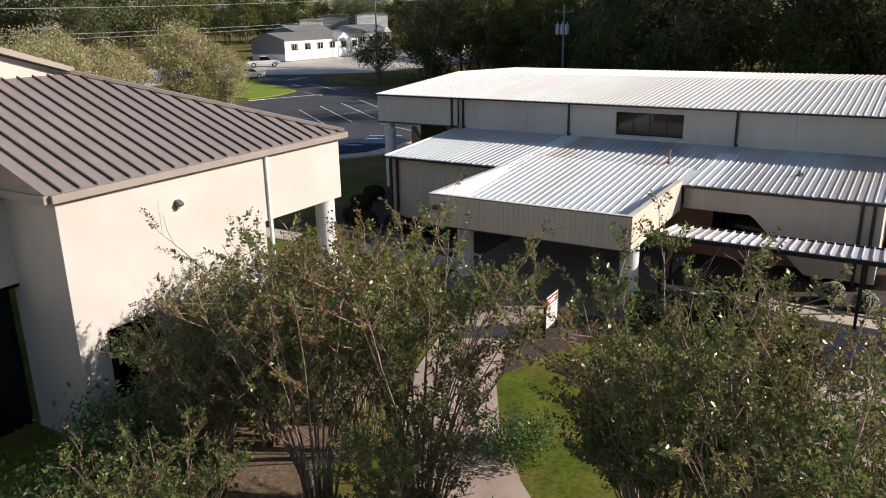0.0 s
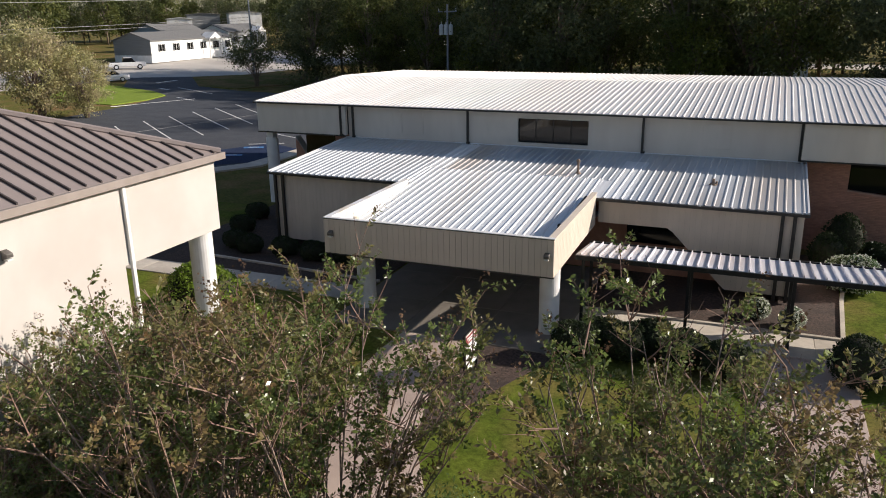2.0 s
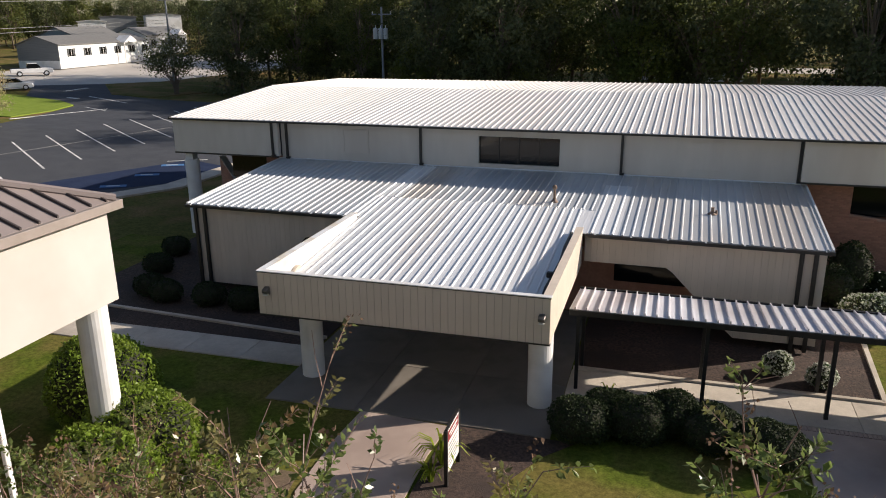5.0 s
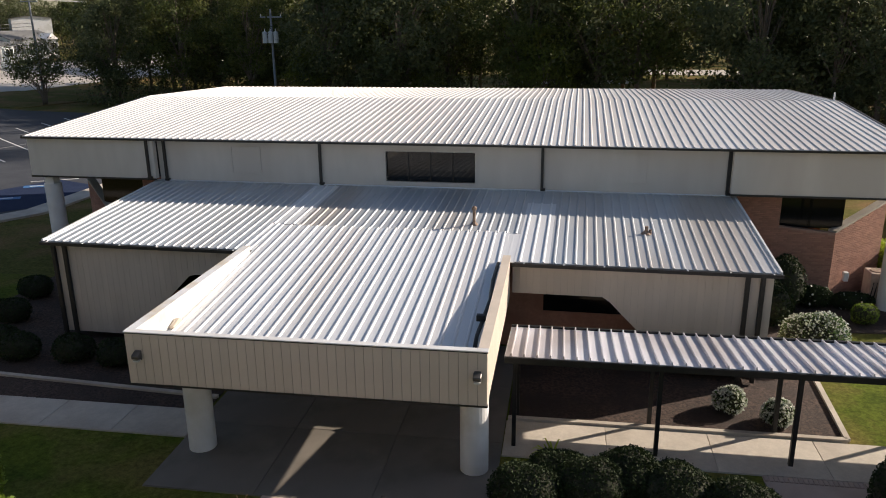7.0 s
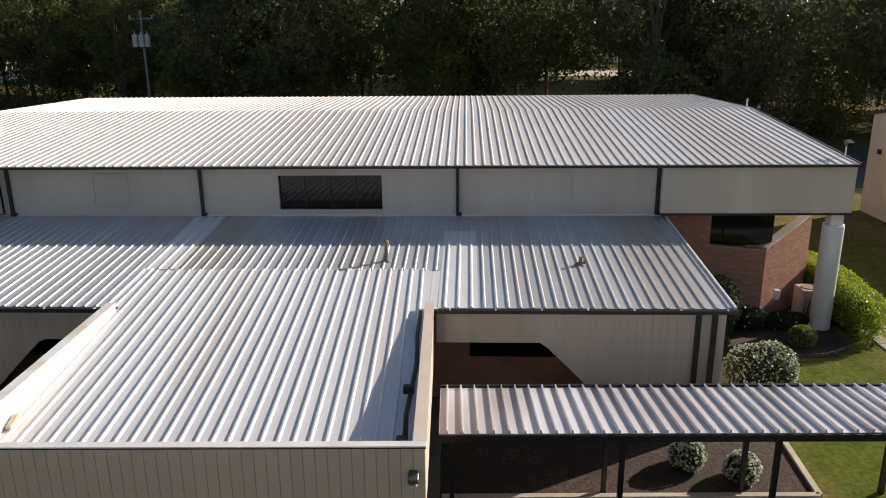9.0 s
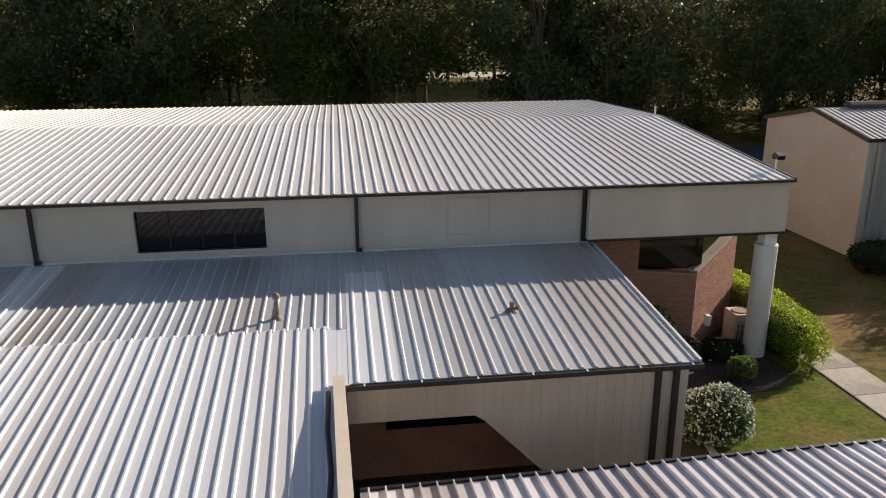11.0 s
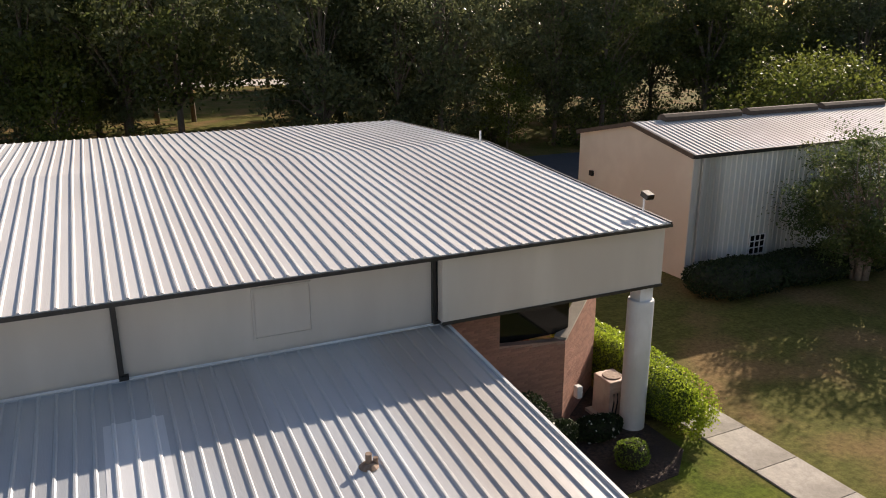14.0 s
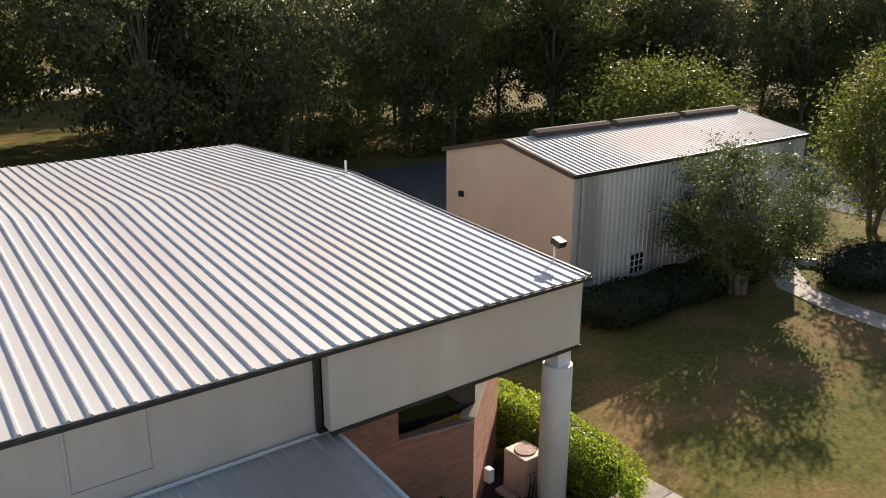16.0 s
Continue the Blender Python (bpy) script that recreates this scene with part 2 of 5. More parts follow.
def prism(points, z0, z1, bm=None, axis="z"):
    """A polygon of plan points drawn up from z0 to z1; axis y takes (x, z) points and draws along y, axis x takes (y, z)."""
    bm = bm or bmesh.new()

    def put(p, q):
        return {"z": (p[0], p[1], q), "y": (p[0], q, p[1]), "x": (q, p[0], p[1])}[axis]

    lo = [bm.verts.new(put(p, z0)) for p in points]
    hi = [bm.verts.new(put(p, z1)) for p in points]
    bm.faces.new(lo)
    bm.faces.new(hi)
    n = len(points)
    for i in range(n):
        bm.faces.new((lo[i], lo[(i + 1) % n], hi[(i + 1) % n], hi[i]))
    bmesh.ops.recalc_face_normals(bm, faces=bm.faces[:])
    return bm


def tube(points, radii, sides=8, bm=None, cap=True):
    """A tube along points with a radius at each."""
    bm = bm or bmesh.new()
    rings = []
    pts = [Vector(p) for p in points]
    for i, p in enumerate(pts):
        d = (pts[min(i + 1, len(pts) - 1)] - pts[max(i - 1, 0)]).normalized()
        a = d.orthogonal().normalized() if abs(d.z) < 0.95 else Vector((1, 0, 0))
        a = (a - d * a.dot(d)).normalized()
        b = d.cross(a)
        rings.append([bm.verts.new(p + radii[i] * (math.cos(2 * math.pi * k / sides) * a + math.sin(2 * math.pi * k / sides) * b)) for k in range(sides)])
    for r, s in zip(rings, rings[1:]):
        for k in range(sides):
            bm.faces.new((r[k], r[(k + 1) % sides], s[(k + 1) % sides], s[k]))
    if cap:
        bm.faces.new(rings[0][::-1])
        bm.faces.new(rings[-1])
    return bm


def empty(name, at=(0, 0, 0), label="", category="", group="", kind=""):
    ob = new(name)
    ob.location = at
    ob.empty_display_size = 0.3
    return tagged(ob, label, category, group, kind)


def ribbed(x0, x1, ends, pitch=0.296, rib=0.034, top=0.035, foot=0.085, thick=0.02, bm=None):
    """Ribbed sheet: ribs run along y through the (y, z) points of ends, and repeat along x."""
    bm = bm or bmesh.new()
    prof = [(x0, 0.0)]
    n = int(round((x1 - x0) / pitch))
    step = (x1 - x0) / n
    for i in range(n):
        c = x0 + (i + 0.5) * step
        prof += [(c - foot / 2, 0), (c - top / 2, rib), (c + top / 2, rib), (c + foot / 2, 0)]
    prof.append((x1, 0.0))
    rows = [[bm.verts.new((x, y, z + h)) for x, h in prof] for y, z in ends]
    for a, b in zip(rows, rows[1:]):
        for i in range(len(prof) - 1):
            bm.faces.new((a[i], a[i + 1], b[i + 1], b[i]))
    low = [[bm.verts.new((x, y, z - thick)) for x in (x0, x1)] for y, z in ends]
    for a, b in zip(low, low[1:]):
        bm.faces.new((a[0], b[0], b[1], a[1]))
    for r, l, flip in ((rows[0], low[0], False), (rows[-1], low[-1], True)):
        vs = [l[0], l[1]] + r[::-1]
        bm.faces.new(vs if not flip else vs[::-1])
    for i in (0, 1):
        for k in range(len(ends) - 1):
            r0, r1 = rows[k][0 if i == 0 else -1], rows[k + 1][0 if i == 0 else -1]
            f = (low[k][i], r0, r1, low[k + 1][i])
            bm.faces.new(f if i == 0 else f[::-1])
    return bm


def quads(name, V, material, parent=None):
    """A mesh of loose four-cornered leaves; V has the shape (n, 4, 3)."""
    n = len(V)
    me = bpy.data.meshes.new(name)
    me.vertices.add(4 * n)
    me.vertices.foreach_set("co", np.ascontiguousarray(V, dtype=np.float32).ravel())
    me.loops.add(4 * n)
    me.loops.foreach_set("vertex_index", np.arange(4 * n, dtype=np.int32))
    me.polygons.add(n)
    me.polygons.foreach_set("loop_start", np.arange(0, 4 * n, 4, dtype=np.int32))
    me.update(calc_edges=True)
    me.materials.append(material)
    ob = new(name, me)
    if parent:
        adopt(ob, parent)
    return ob


def leaves(centres, size, rng, up=0.3, aspect=0.5, outward=None, along=None):
    """Pointed leaves of about that length at the centres, turned at random."""
    n = len(centres)
    d = rng.normal(size=(n, 3))
    d[:, 2] -= 0.2
    if along is not None:
        d = 0.35 * d + along
    d /= np.linalg.norm(d, axis=1)[:, None]
    nn = rng.normal(size=(n, 3))
    nn[:, 2] += up
    if outward is not None:
        nn += 1.2 * outward
    w = np.cross(d, nn)
    w /= np.linalg.norm(w, axis=1)[:, None] + 1e-9
    s = size * rng.uniform(0.6, 1.35, size=(n, 1))
    V = np.empty((n, 4, 3))
    V[:, 0] = centres - d * s * 0.5
    V[:, 2] = centres + d * s * 0.5
    mid = centres + np.cross(d, w) * s * 0.08
    V[:, 1] = mid + w * s * aspect * 0.5
    V[:, 3] = mid - w * s * aspect * 0.5
    return V

# ---- ground ----
bm = bmesh.new()
XS = sorted({-730, -500, -350, -250, -200, -160, -140, 700, 500, 300, 200, 120, 80, *range(-124, -30, 5), -34, *range(-30, 61, 6)})
YS = sorted({-620, -400, -250, -150, -90, 780, 600, 400, 300, *range(-50, 241, 10)})


def rise(x, y=0):
    """The height of the land, which climbs gently to the west of the hall."""
    return 0.035 * min(max(0.0, -x - 34.0), 90.0)


grid = [[bm.verts.new((x, y, rise(x))) for y in YS] for x in XS]
for a, b in zip(grid, grid[1:]):
    for i in range(len(YS) - 1):
        bm.faces.new((a[i], b[i], b[i + 1], a[i + 1]))
ground = tagged(finish("ground", bm, M_GRASS), "mown lawn, green with dry brown patches", "ground", kind="structure")


def sheet(name, points, z0, z1, material, label, category, kind="structure"):
    return tagged(finish(name, prism(points, z0, z1), material), label, category, kind=kind)


def slabs(name, x0, x1, y0, y1, nx, ny, material, label, z=0.05, gap=0.015):
    """A walk of concrete slabs, each one a piece."""
    base = tagged(finish(name, box(x0, x1, y0, y1, -0.1, z - 0.02), material), label, "walkway", kind="structure")
    dx, dy = (x1 - x0) / nx, (y1 - y0) / ny
    proto = None
    for i in range(nx):
        for j in range(ny):
            if proto is None:
                proto = finish("slab", box(-dx / 2 + gap / 2, dx / 2 - gap / 2, -dy / 2 + gap / 2, dy / 2 - gap / 2, z - 0.06, z), material, base, bevel=0.006)
                ob = proto
            else:
                ob = new("slab", proto.data)
                adopt(ob, base)
            ob.location = (x0 + (i + 0.5) * dx, y0 + (j + 0.5) * dy, 0)
    return base


# ---- hall ----
HX0, HX1, EAVE_Y, EAVE_Z = -27.4, 6.48, 40.52, 5.80
RIDGE_Y, RIDGE_Z, BACK_Y, BACK_Z = 50.2, 6.45, 59.45, 6.15
hall = empty("assembly_hall", (-10, 50, 0), "long low hall with ribbed metal roof and beige fascia", "building")
part("roof", ribbed(HX0 - 0.05, HX1 - 0.02, [(EAVE_Y, EAVE_Z), (RIDGE_Y, RIDGE_Z), (BACK_Y, BACK_Z)]), M_ROOF, hall, "weathered ribbed galvanised roof")
FY = 40.72
WY = 41.08
part("fascia", box(HX0, -21.8, FY, FY + 0.25, 4.14, EAVE_Z - 0.13), M_FASCIA, hall, "grey-beige metal fascia")
part("fascia", box(0.32, HX1, FY, FY + 0.25, 4.14, EAVE_Z - 0.13), M_FASCIA, hall)
part("fascia", box(HX0, HX0 + 0.25, FY + 0.25, BACK_Y - 0.3, 4.14, EAVE_Z), M_FASCIA, hall)
part("fascia", box(HX1 - 0.25, HX1, FY + 0.25, BACK_Y - 0.3, 4.14, EAVE_Z), M_FASCIA, hall)
part("fascia", box(HX0, HX1, BACK_Y - 0.3, BACK_Y - 0.05, 4.14, BACK_Z - 0.03), M_FASCIA, hall)
for x in (HX0, HX1 - 0.25):
    part("gable_wall", prism([(FY + 0.25, EAVE_Z), (BACK_Y - 0.3, EAVE_Z), (BACK_Y - 0.3, BACK_Z - 0.03), (RIDGE_Y, RIDGE_Z - 0.03)], x, x + 0.25, axis="x"), M_FASCIA, hall)
for a, b, c in ((HX0 + 0.25, -21.8, FY + 0.25), (-21.8, 0.32, WY + 0.2), (0.32, HX1 - 0.25, FY + 0.25)):
    part("soffit", box(a, b, c, BACK_Y - 0.3, 4.16, 4.22), M_DARK, hall)
for a, b in ((HX0 - 0.02, -21.8), (0.32, HX1 + 0.02)):
    part("bottom_trim", box(a, b, FY - 0.03, FY + 0.05, 4.08, 4.15), M_DARK, hall, "dark bronze trim")
part("gutter", box(HX0 - 0.06, HX1 + 0.02, EAVE_Y - 0.05, EAVE_Y + 0.08, EAVE_Z - 0.095, EAVE_Z - 0.022), M_DARK, hall, "dark bronze eave gutter")
for x, s in ((HX0 - 0.08, -1), (HX1 - 0.035, 1)):
    part("rake_trim", prism([(EAVE_Y, EAVE_Z - 0.1), (RIDGE_Y, RIDGE_Z - 0.1), (BACK_Y, BACK_Z - 0.1), (BACK_Y, BACK_Z + 0.03), (RIDGE_Y, RIDGE_Z + 0.03), (EAVE_Y, EAVE_Z + 0.03)], x, x + 0.07, axis="x"), M_DARK, hall)
# wall above the lean-to, with a long dark window
WX0, WX1, WZ0, WZ1 = -12.33, -8.87, 4.22, 5.38
part("wall", box(-21.8, WX0, WY, WY + 0.2, 3.85, EAVE_Z - 0.1), M_FASCIA, hall, "grey-beige metal clerestory wall")
part("wall", box(WX1, 0.32, WY, WY + 0.2, 3.85, EAVE_Z - 0.1), M_FASCIA, hall)
part("wall", box(WX0, WX1, WY, WY + 0.2, 3.85, WZ0), M_FASCIA, hall)
part("wall", box(WX0, WX1, WY, WY + 0.2, WZ1, EAVE_Z - 0.1), M_FASCIA, hall)
win = part("window", box(WX0, WX1, WY + 0.13, WY + 0.15, WZ0, WZ1), M_GLASS, hall, "long dark fixed window")
for a, b, c, d in ((WX0 - 0.04, WX1 + 0.04, WZ1, WZ1 + 0.05), (WX0 - 0.04, WX1 + 0.04, WZ0 - 0.05, WZ0), (WX0 - 0.04, WX0, WZ0, WZ1), (WX1, WX1 + 0.04, WZ0, WZ1)):
    part("window_frame", box(a, b, WY - 0.03, WY + 0.1, c, d), M_FASCIA, win)
for k in range(1, 4):
    x = WX0 + (WX1 - WX0) * k / 4
    part("mullion", box(x - 0.02, x + 0.02, WY + 0.1, WY + 0.135, WZ0, WZ1), M_DARK, win)
for x0 in (-18.65, -3.78):
    for a, b, c, d in ((x0, x0 + 1.24, 5.42, 5.46), (x0, x0 + 1.24, 4.34, 4.38), (x0, x0 + 0.04, 4.38, 5.42), (x0 + 1.2, x0 + 1.24, 4.38, 5.42)):
        part("panel_trim", box(a, b, WY - 0.03, WY, c, d), M_FASCIA, hall)
    part("blank_panel", box(x0 + 0.05, x0 + 1.19, WY - 0.012, WY, 4.39, 5.41), M_FASCIA, hall, "blanked-off wall panel")
part("base_flashing", box(-22.0, 0.35, WY - 0.1, WY + 0.02, 3.94, 4.005), M_ROOF_WING, hall)


def downspout(x, y, z0, z1, parent, elbow=True, w=0.1):
    bm = box(x - w / 2, x + w / 2, y - w, y, z0 + 0.08, z1)
    if elbow:
        box(x - w / 2, x + w / 2 + 0.08, y - w - 0.04, y - 0.005, z0, z0 + 0.09, bm)
    return part("downspout", bm, M_DARK, parent, "dark bronze downspout", bevel=0.008)


for x in (-21.5, -22.05, -14.95, -6.35, 0.25):
    downspout(x, (FY if x < -22 else WY) - 0.005, 4.02 if x > -22 else 4.14, EAVE_Z - 0.1, hall)


def column(x, y, z1, r, parent, z0=0.0):
    bm = tube([(x, y, z0), (x, y, z1 - 0.18), (x, y, z1 - 0.14)], [r, r, r * 0.96], 28)
    return part("column", bm, M_WHITE, parent, "round white column", smooth=False)


for x, y in ((HX0 + 0.45, 41.3), (6.1, 40.98)):
    c = column(x, y, 3.85, 0.34, hall)
    part("cap_block", box(x - 0.2, x + 0.2, y - 0.2, y + 0.2, 3.68, 4.17), M_WHITE, c)

# ---- lean-to wing ----
LX0, LX1 = -22.09, 0.38
LE_Y, LE_Z, LT_Y, LT_Z = 33.93, 3.50, 41.2, 3.988
SLOPE = (LT_Z - LE_Z) / (LT_Y - LE_Y)


def lz(y):
    return LE_Z + SLOPE * (y - LE_Y)


wing = empty("entrance_wing", (-11, 37.5, 0), "lean-to wing with ribbed roof and tan panel walls", "building")
for a, b, y0 in ((LX0, -15.35, LE_Y), (-14.35, -6.9, 36.33), (-5.9, LX1, LE_Y)):
    part("roof", ribbed(a, b, [(y0, lz(y0)), (LT_Y, LT_Z)]), M_ROOF_WING, wing, "dull ribbed metal roof with rusty streaks")
part("roof", ribbed(-6.9, -5.9, [(39.6, lz(39.6)), (LT_Y, LT_Z)]), M_ROOF_WING, wing)
part("eave_gutter", box(LX0 - 0.05, -15.0, LE_Y - 0.1, LE_Y + 0.03, LE_Z - 0.12, LE_Z - 0.022), M_DARK, wing, "dark bronze gutter")
part("eave_gutter", box(-6.95, LX1 + 0.05, LE_Y - 0.1, LE_Y + 0.03, LE_Z - 0.12, LE_Z - 0.022), M_DARK, wing)
for x in (LX0 - 0.03, LX1 - 0.03):
    part("rake_trim", prism([(LE_Y, LE_Z - 0.12), (LT_Y, LT_Z - 0.12), (LT_Y, LT_Z + 0.05), (LE_Y, LE_Z + 0.05)], x, x + 0.06, axis="x"), M_ROOF_NEW, wing)
part("wall_flashing", prism([(LT_Y - 0.16, lz(LT_Y - 0.16) + 0.045), (LT_Y - 0.105, lz(LT_Y - 0.1) + 0.05), (LT_Y - 0.105, lz(LT_Y - 0.1) + 0.075), (LT_Y - 0.115, lz(LT_Y - 0.1) + 0.075), (LT_Y - 0.12, lz(LT_Y - 0.12) + 0.062), (LT_Y - 0.16, lz(LT_Y - 0.16) + 0.057)], LX0, LX1, axis="x"), M_ROOF_NEW, wing, "pale bent flashing along the wall")
for i in range(15):
    for x0, x1 in ((-6.6, LX1 - 0.2), (LX0 + 0.2, -15.5)):
        if i < (7 if x0 > -10 else 6):
            x = x0 + (x1 - x0) * i / (6 if x0 > -10 else 5)
            part("gutter_strap", box(x - 0.018, x + 0.018, LE_Y - 0.105, LE_Y + 0.1, LE_Z - 0.02, LE_Z - 0.005), M_ROOF_NEW, wing)
PY = 34.2


def board_wall(x0, x1, bottom, top, parent, label, w=0.203):
    """A wall of upright boards; bottom and top give its outline along x."""
    core = None
    n = round((x1 - x0) / w)
    st = (x1 - x0) / n
    for i in range(n):
        a, b = x0 + i * st, x0 + (i + 1) * st
        pts = [(a + 0.002, bottom(a)), (b - 0.002, bottom(b)), (b - 0.002, top), (a + 0.002, top)]
        if core is None:
            core = part("front_wall", prism([(x0 + 0.01, top - 0.6), (x1 - 0.01, top - 0.6), (x1 - 0.01, top - 0.01), (x0 + 0.01, top - 0.01)], PY + 0.05, PY + 0.18, axis="y"), M_SIDING_DK, parent, label)
        part("board", prism(pts, PY, PY + 0.04, axis="y"), M_SIDING, core)
        back = [(a, bottom(a) + 0.01), (b, bottom(b) + 0.01), (b, top - 0.61), (a, top - 0.61)]
        part("backing_board", prism(back, PY + 0.012, PY + 0.14, axis="y"), M_SIDING_DK, core)


board_wall(-6.95, 0.28, lambda x: 2.46 if x < -4.27 else max(0.30, 2.46 - (x + 4.27) * 1.019), 3.42, wing, "tan board wall with a slanted cut-out")
board_wall(-22.0, -15.0, lambda x: 2.50 if x > -17.2 else max(0.30, 2.50 + (x + 17.2) * 1.0), 3.42, wing, "tan board wall with a slanted cut-out")
for x in (LX0 + 0.1, LX1 - 0.28):
    part("end_wall", prism([(PY + 0.18, 0.3), (WY, 0.3), (WY, lz(WY) - 0.06), (PY + 0.18, lz(PY) - 0.06)], x, x + 0.18, axis="x"), M_SIDING, wing)
for x in (-21.9, -21.5, -0.02, -0.42):
    bm = box(x - 0.06, x + 0.06, PY - 0.12, PY - 0.004, 0.1, LE_Z - 0.1)
    part("downspout", bm, M_DARK, wing, "dark bronze downspout", bevel=0.008)
# brick entrance wall set back under the roof
for name, x0, x1 in (("brick_wall", -22.0, -12.6), ("brick_wall", -9.6, 0.2)):
    part(name, box(x0, x1, 35.9, 36.1, 0.0, 3.62), M_BRICK, wing, "red brick wall in the shade of the porch")
for x0, x1 in ((-19.6, -16.6), (-6.1, -3.0)):
    part("window", box(x0, x1, 35.86, 35.92, 1.3, 2.55), M_GLASS, wing, "dark ribbon window")
part("entrance_door", box(-12.6, -9.6, 36.0, 36.06, 0.0, 2.3), M_GLASS, wing, "dark glazed entrance doors")
part("lintel", box(-12.6, -9.6, 35.9, 36.1, 2.3, 3.62), M_BRICK, wing)

# ---- portico ----
PX0, PX1, PF = -15.1, -7.0, 27.5
TOP, BOT = 3.67, 2.41
portico = empty("entrance_portico", (-11, 30.5, 0), "flat-roofed entrance portico with tan panelled fascia", "portico")
Z_F, Z_B = 2.98, lz(36.42) + 0.012
part("roof", ribbed(PX0 + 0.2, PX1 - 0.2, [(PF + 0.12, Z_F), (36.62, Z_B)], rib=0.036), M_ROOF_NEW, portico, "bright new galvanised ribbed roof")
part("roof_strip", ribbed(-15.35, -14.9, [(LE_Y, lz(LE_Y) + 0.004), (36.4, lz(36.4) + 0.004)], rib=0.036), M_ROOF_NEW, wing)
part("roof_strip", ribbed(-15.35, -14.35, [(36.4, lz(36.4) + 0.004), (LT_Y, LT_Z + 0.004)], rib=0.036), M_ROOF_NEW, wing)
part("flashing", ribbed(PX1 - 0.32, -6.88, [(33.9, lz(33.9) - 0.004), (36.6, lz(36.6) - 0.002)], pitch=0.5, rib=0.002), M_ROOF_NEW, wing)
part("roof_strip", ribbed(-6.9, -5.9, [(LE_Y, lz(LE_Y) + 0.004), (39.6, lz(39.6) + 0.004)], rib=0.036), M_ROOF_NEW, wing)
part("soffit", box(PX0 + 0.15, PX1 - 0.15, PF + 0.15, 35.9, 2.44, 2.5), M_WHITE, portico)
part("backing", box(PX0 + 0.01, PX1 - 0.01, PF + 0.012, PF + 0.12, BOT + 0.03, TOP - 0.02), M_SIDING_DK, portico)
part("backing", box(PX0 + 0.04, PX0 + 0.12, PF + 0.12, 34.1, BOT + 0.03, TOP - 0.02), M_SIDING_DK, portico)
part("backing", box(PX1 - 0.12, PX1 - 0.04, PF + 0.12, 34.1, BOT + 0.03, TOP - 0.02), M_SIDING_DK, portico)
n = 40
w = (PX1 - PX0) / n
board = finish("panel", box(-w / 2 + 0.004, w / 2 - 0.004, 0, 0.04, BOT, TOP - 0.03), M_SIDING, portico, bevel=0.004)
for i in range(n):
    ob = board if i == 0 else new("panel", board.data)
    adopt(ob, portico)
    ob.location = (PX0 + (i + 0.5) * w, PF, 0)
n2 = 32
w2 = 6.55 / n2
side = finish("panel", box(0, 0.04, -w2 / 2 + 0.004, w2 / 2 - 0.004, BOT, TOP - 0.03), M_SIDING, portico, bevel=0.004)
for i in range(n2):
    for x in (PX0, PX1 - 0.04):
        ob = side if i == 0 and x == PX0 else new("panel", side.data)
        adopt(ob, portico)
        ob.location = (x, PF + 0.045 + (i + 0.5) * w2, 0)
part("parapet_lining", box(PX0 + 0.12, PX0 + 0.2, PF + 0.12, 34.1, 2.9, TOP - 0.02), M_COATING, portico, "white-coated inner parapet")
part("parapet_lining", box(PX1 - 0.2, PX1 - 0.12, PF + 0.12, 34.1, 2.9, TOP - 0.02), M_ROOF_NEW, portico)
part("coping", box(PX0 - 0.02, PX1 + 0.02, PF - 0.02, PF + 0.16, TOP - 0.025, TOP), M_WHITE, portico, "pale metal coping", bevel=0.005)
part("coping", box(PX0 - 0.02, PX0 + 0.21, PF + 0.16, 34.15, TOP - 0.025, TOP), M_COATING, portico)
part("coping", box(PX1 - 0.21, PX1 + 0.02, PF + 0.16, 34.15, TOP - 0.025, TOP), M_SIDING, portico)
# thin dark strip that draws the shadow line below the front coping
part("coping_drip", box(PX0 - 0.012, PX1 + 0.012, PF - 0.012, PF - 0.002, TOP - 0.05, TOP - 0.027), M_DARK, portico, "dark strip standing for the shadow under the coping")
part("bottom_trim", box(PX0 - 0.01, PX1 + 0.01, PF - 0.01, PF + 0.1, BOT - 0.04, BOT), M_DARK, portico)
for x, y in ((-14.25, 28.85), (-7.42, 28.8)):
    column(x, y, BOT + 0.2, 0.335, portico)

# ---- covered walk ----
CX0, CX1, CF, CB = -6.82, 14.0, 29.85, 32.4
CZ0, CZ1 = 2.50, 2.20
walkway = empty("covered_walk", (2, 30.8, 0), "low steel walkway canopy with deep-ribbed metal roof", "canopy")
part("roof", ribbed(CX0, CX1, [(CF, CZ0), (CB, CZ1)], pitch=0.31, rib=0.075, top=0.025, foot=0.05), M_CANOPY, walkway, "deep-ribbed grey metal deck")
part("fascia_beam", box(CX0, CX1, CF - 0.05, CF + 0.03, CZ0 - 0.17, CZ0 - 0.022), M_BLACK, walkway, "black steel edge beam")
part("fascia_beam", box(CX0, CX1, CB - 0.03, CB + 0.05, CZ1 - 0.17, CZ1 + 0.05), M_BLACK, walkway)
for x in (-6.57, -3.15, -0.05, 3.1, 6.3, 9.5, 12.7):
    for y in (29.95, 31.45):
        part("post", box(x - 0.05, x + 0.05, y - 0.05, y + 0.05, 0, 2.36 if y < 30 else 2.2), M_BLACK, walkway, "square black steel post")
    part("cross_beam", prism([(CF, CZ0 - 0.15), (CB, CZ1 - 0.15), (CB, CZ1 - 0.03), (CF, CZ0 - 0.03)], x - 0.04, x + 0.04, axis="x"), M_BLACK, walkway)

# ---- neighbouring building with the brown roof ----
NB_Z, NB_B = 6.58, 4.35
nb = empty("neighbouring_building", (-20, 17, 0), "cream-walled building with brown standing-seam hip roof", "building")
APEX = (-21.5, 17.4, 8.80)
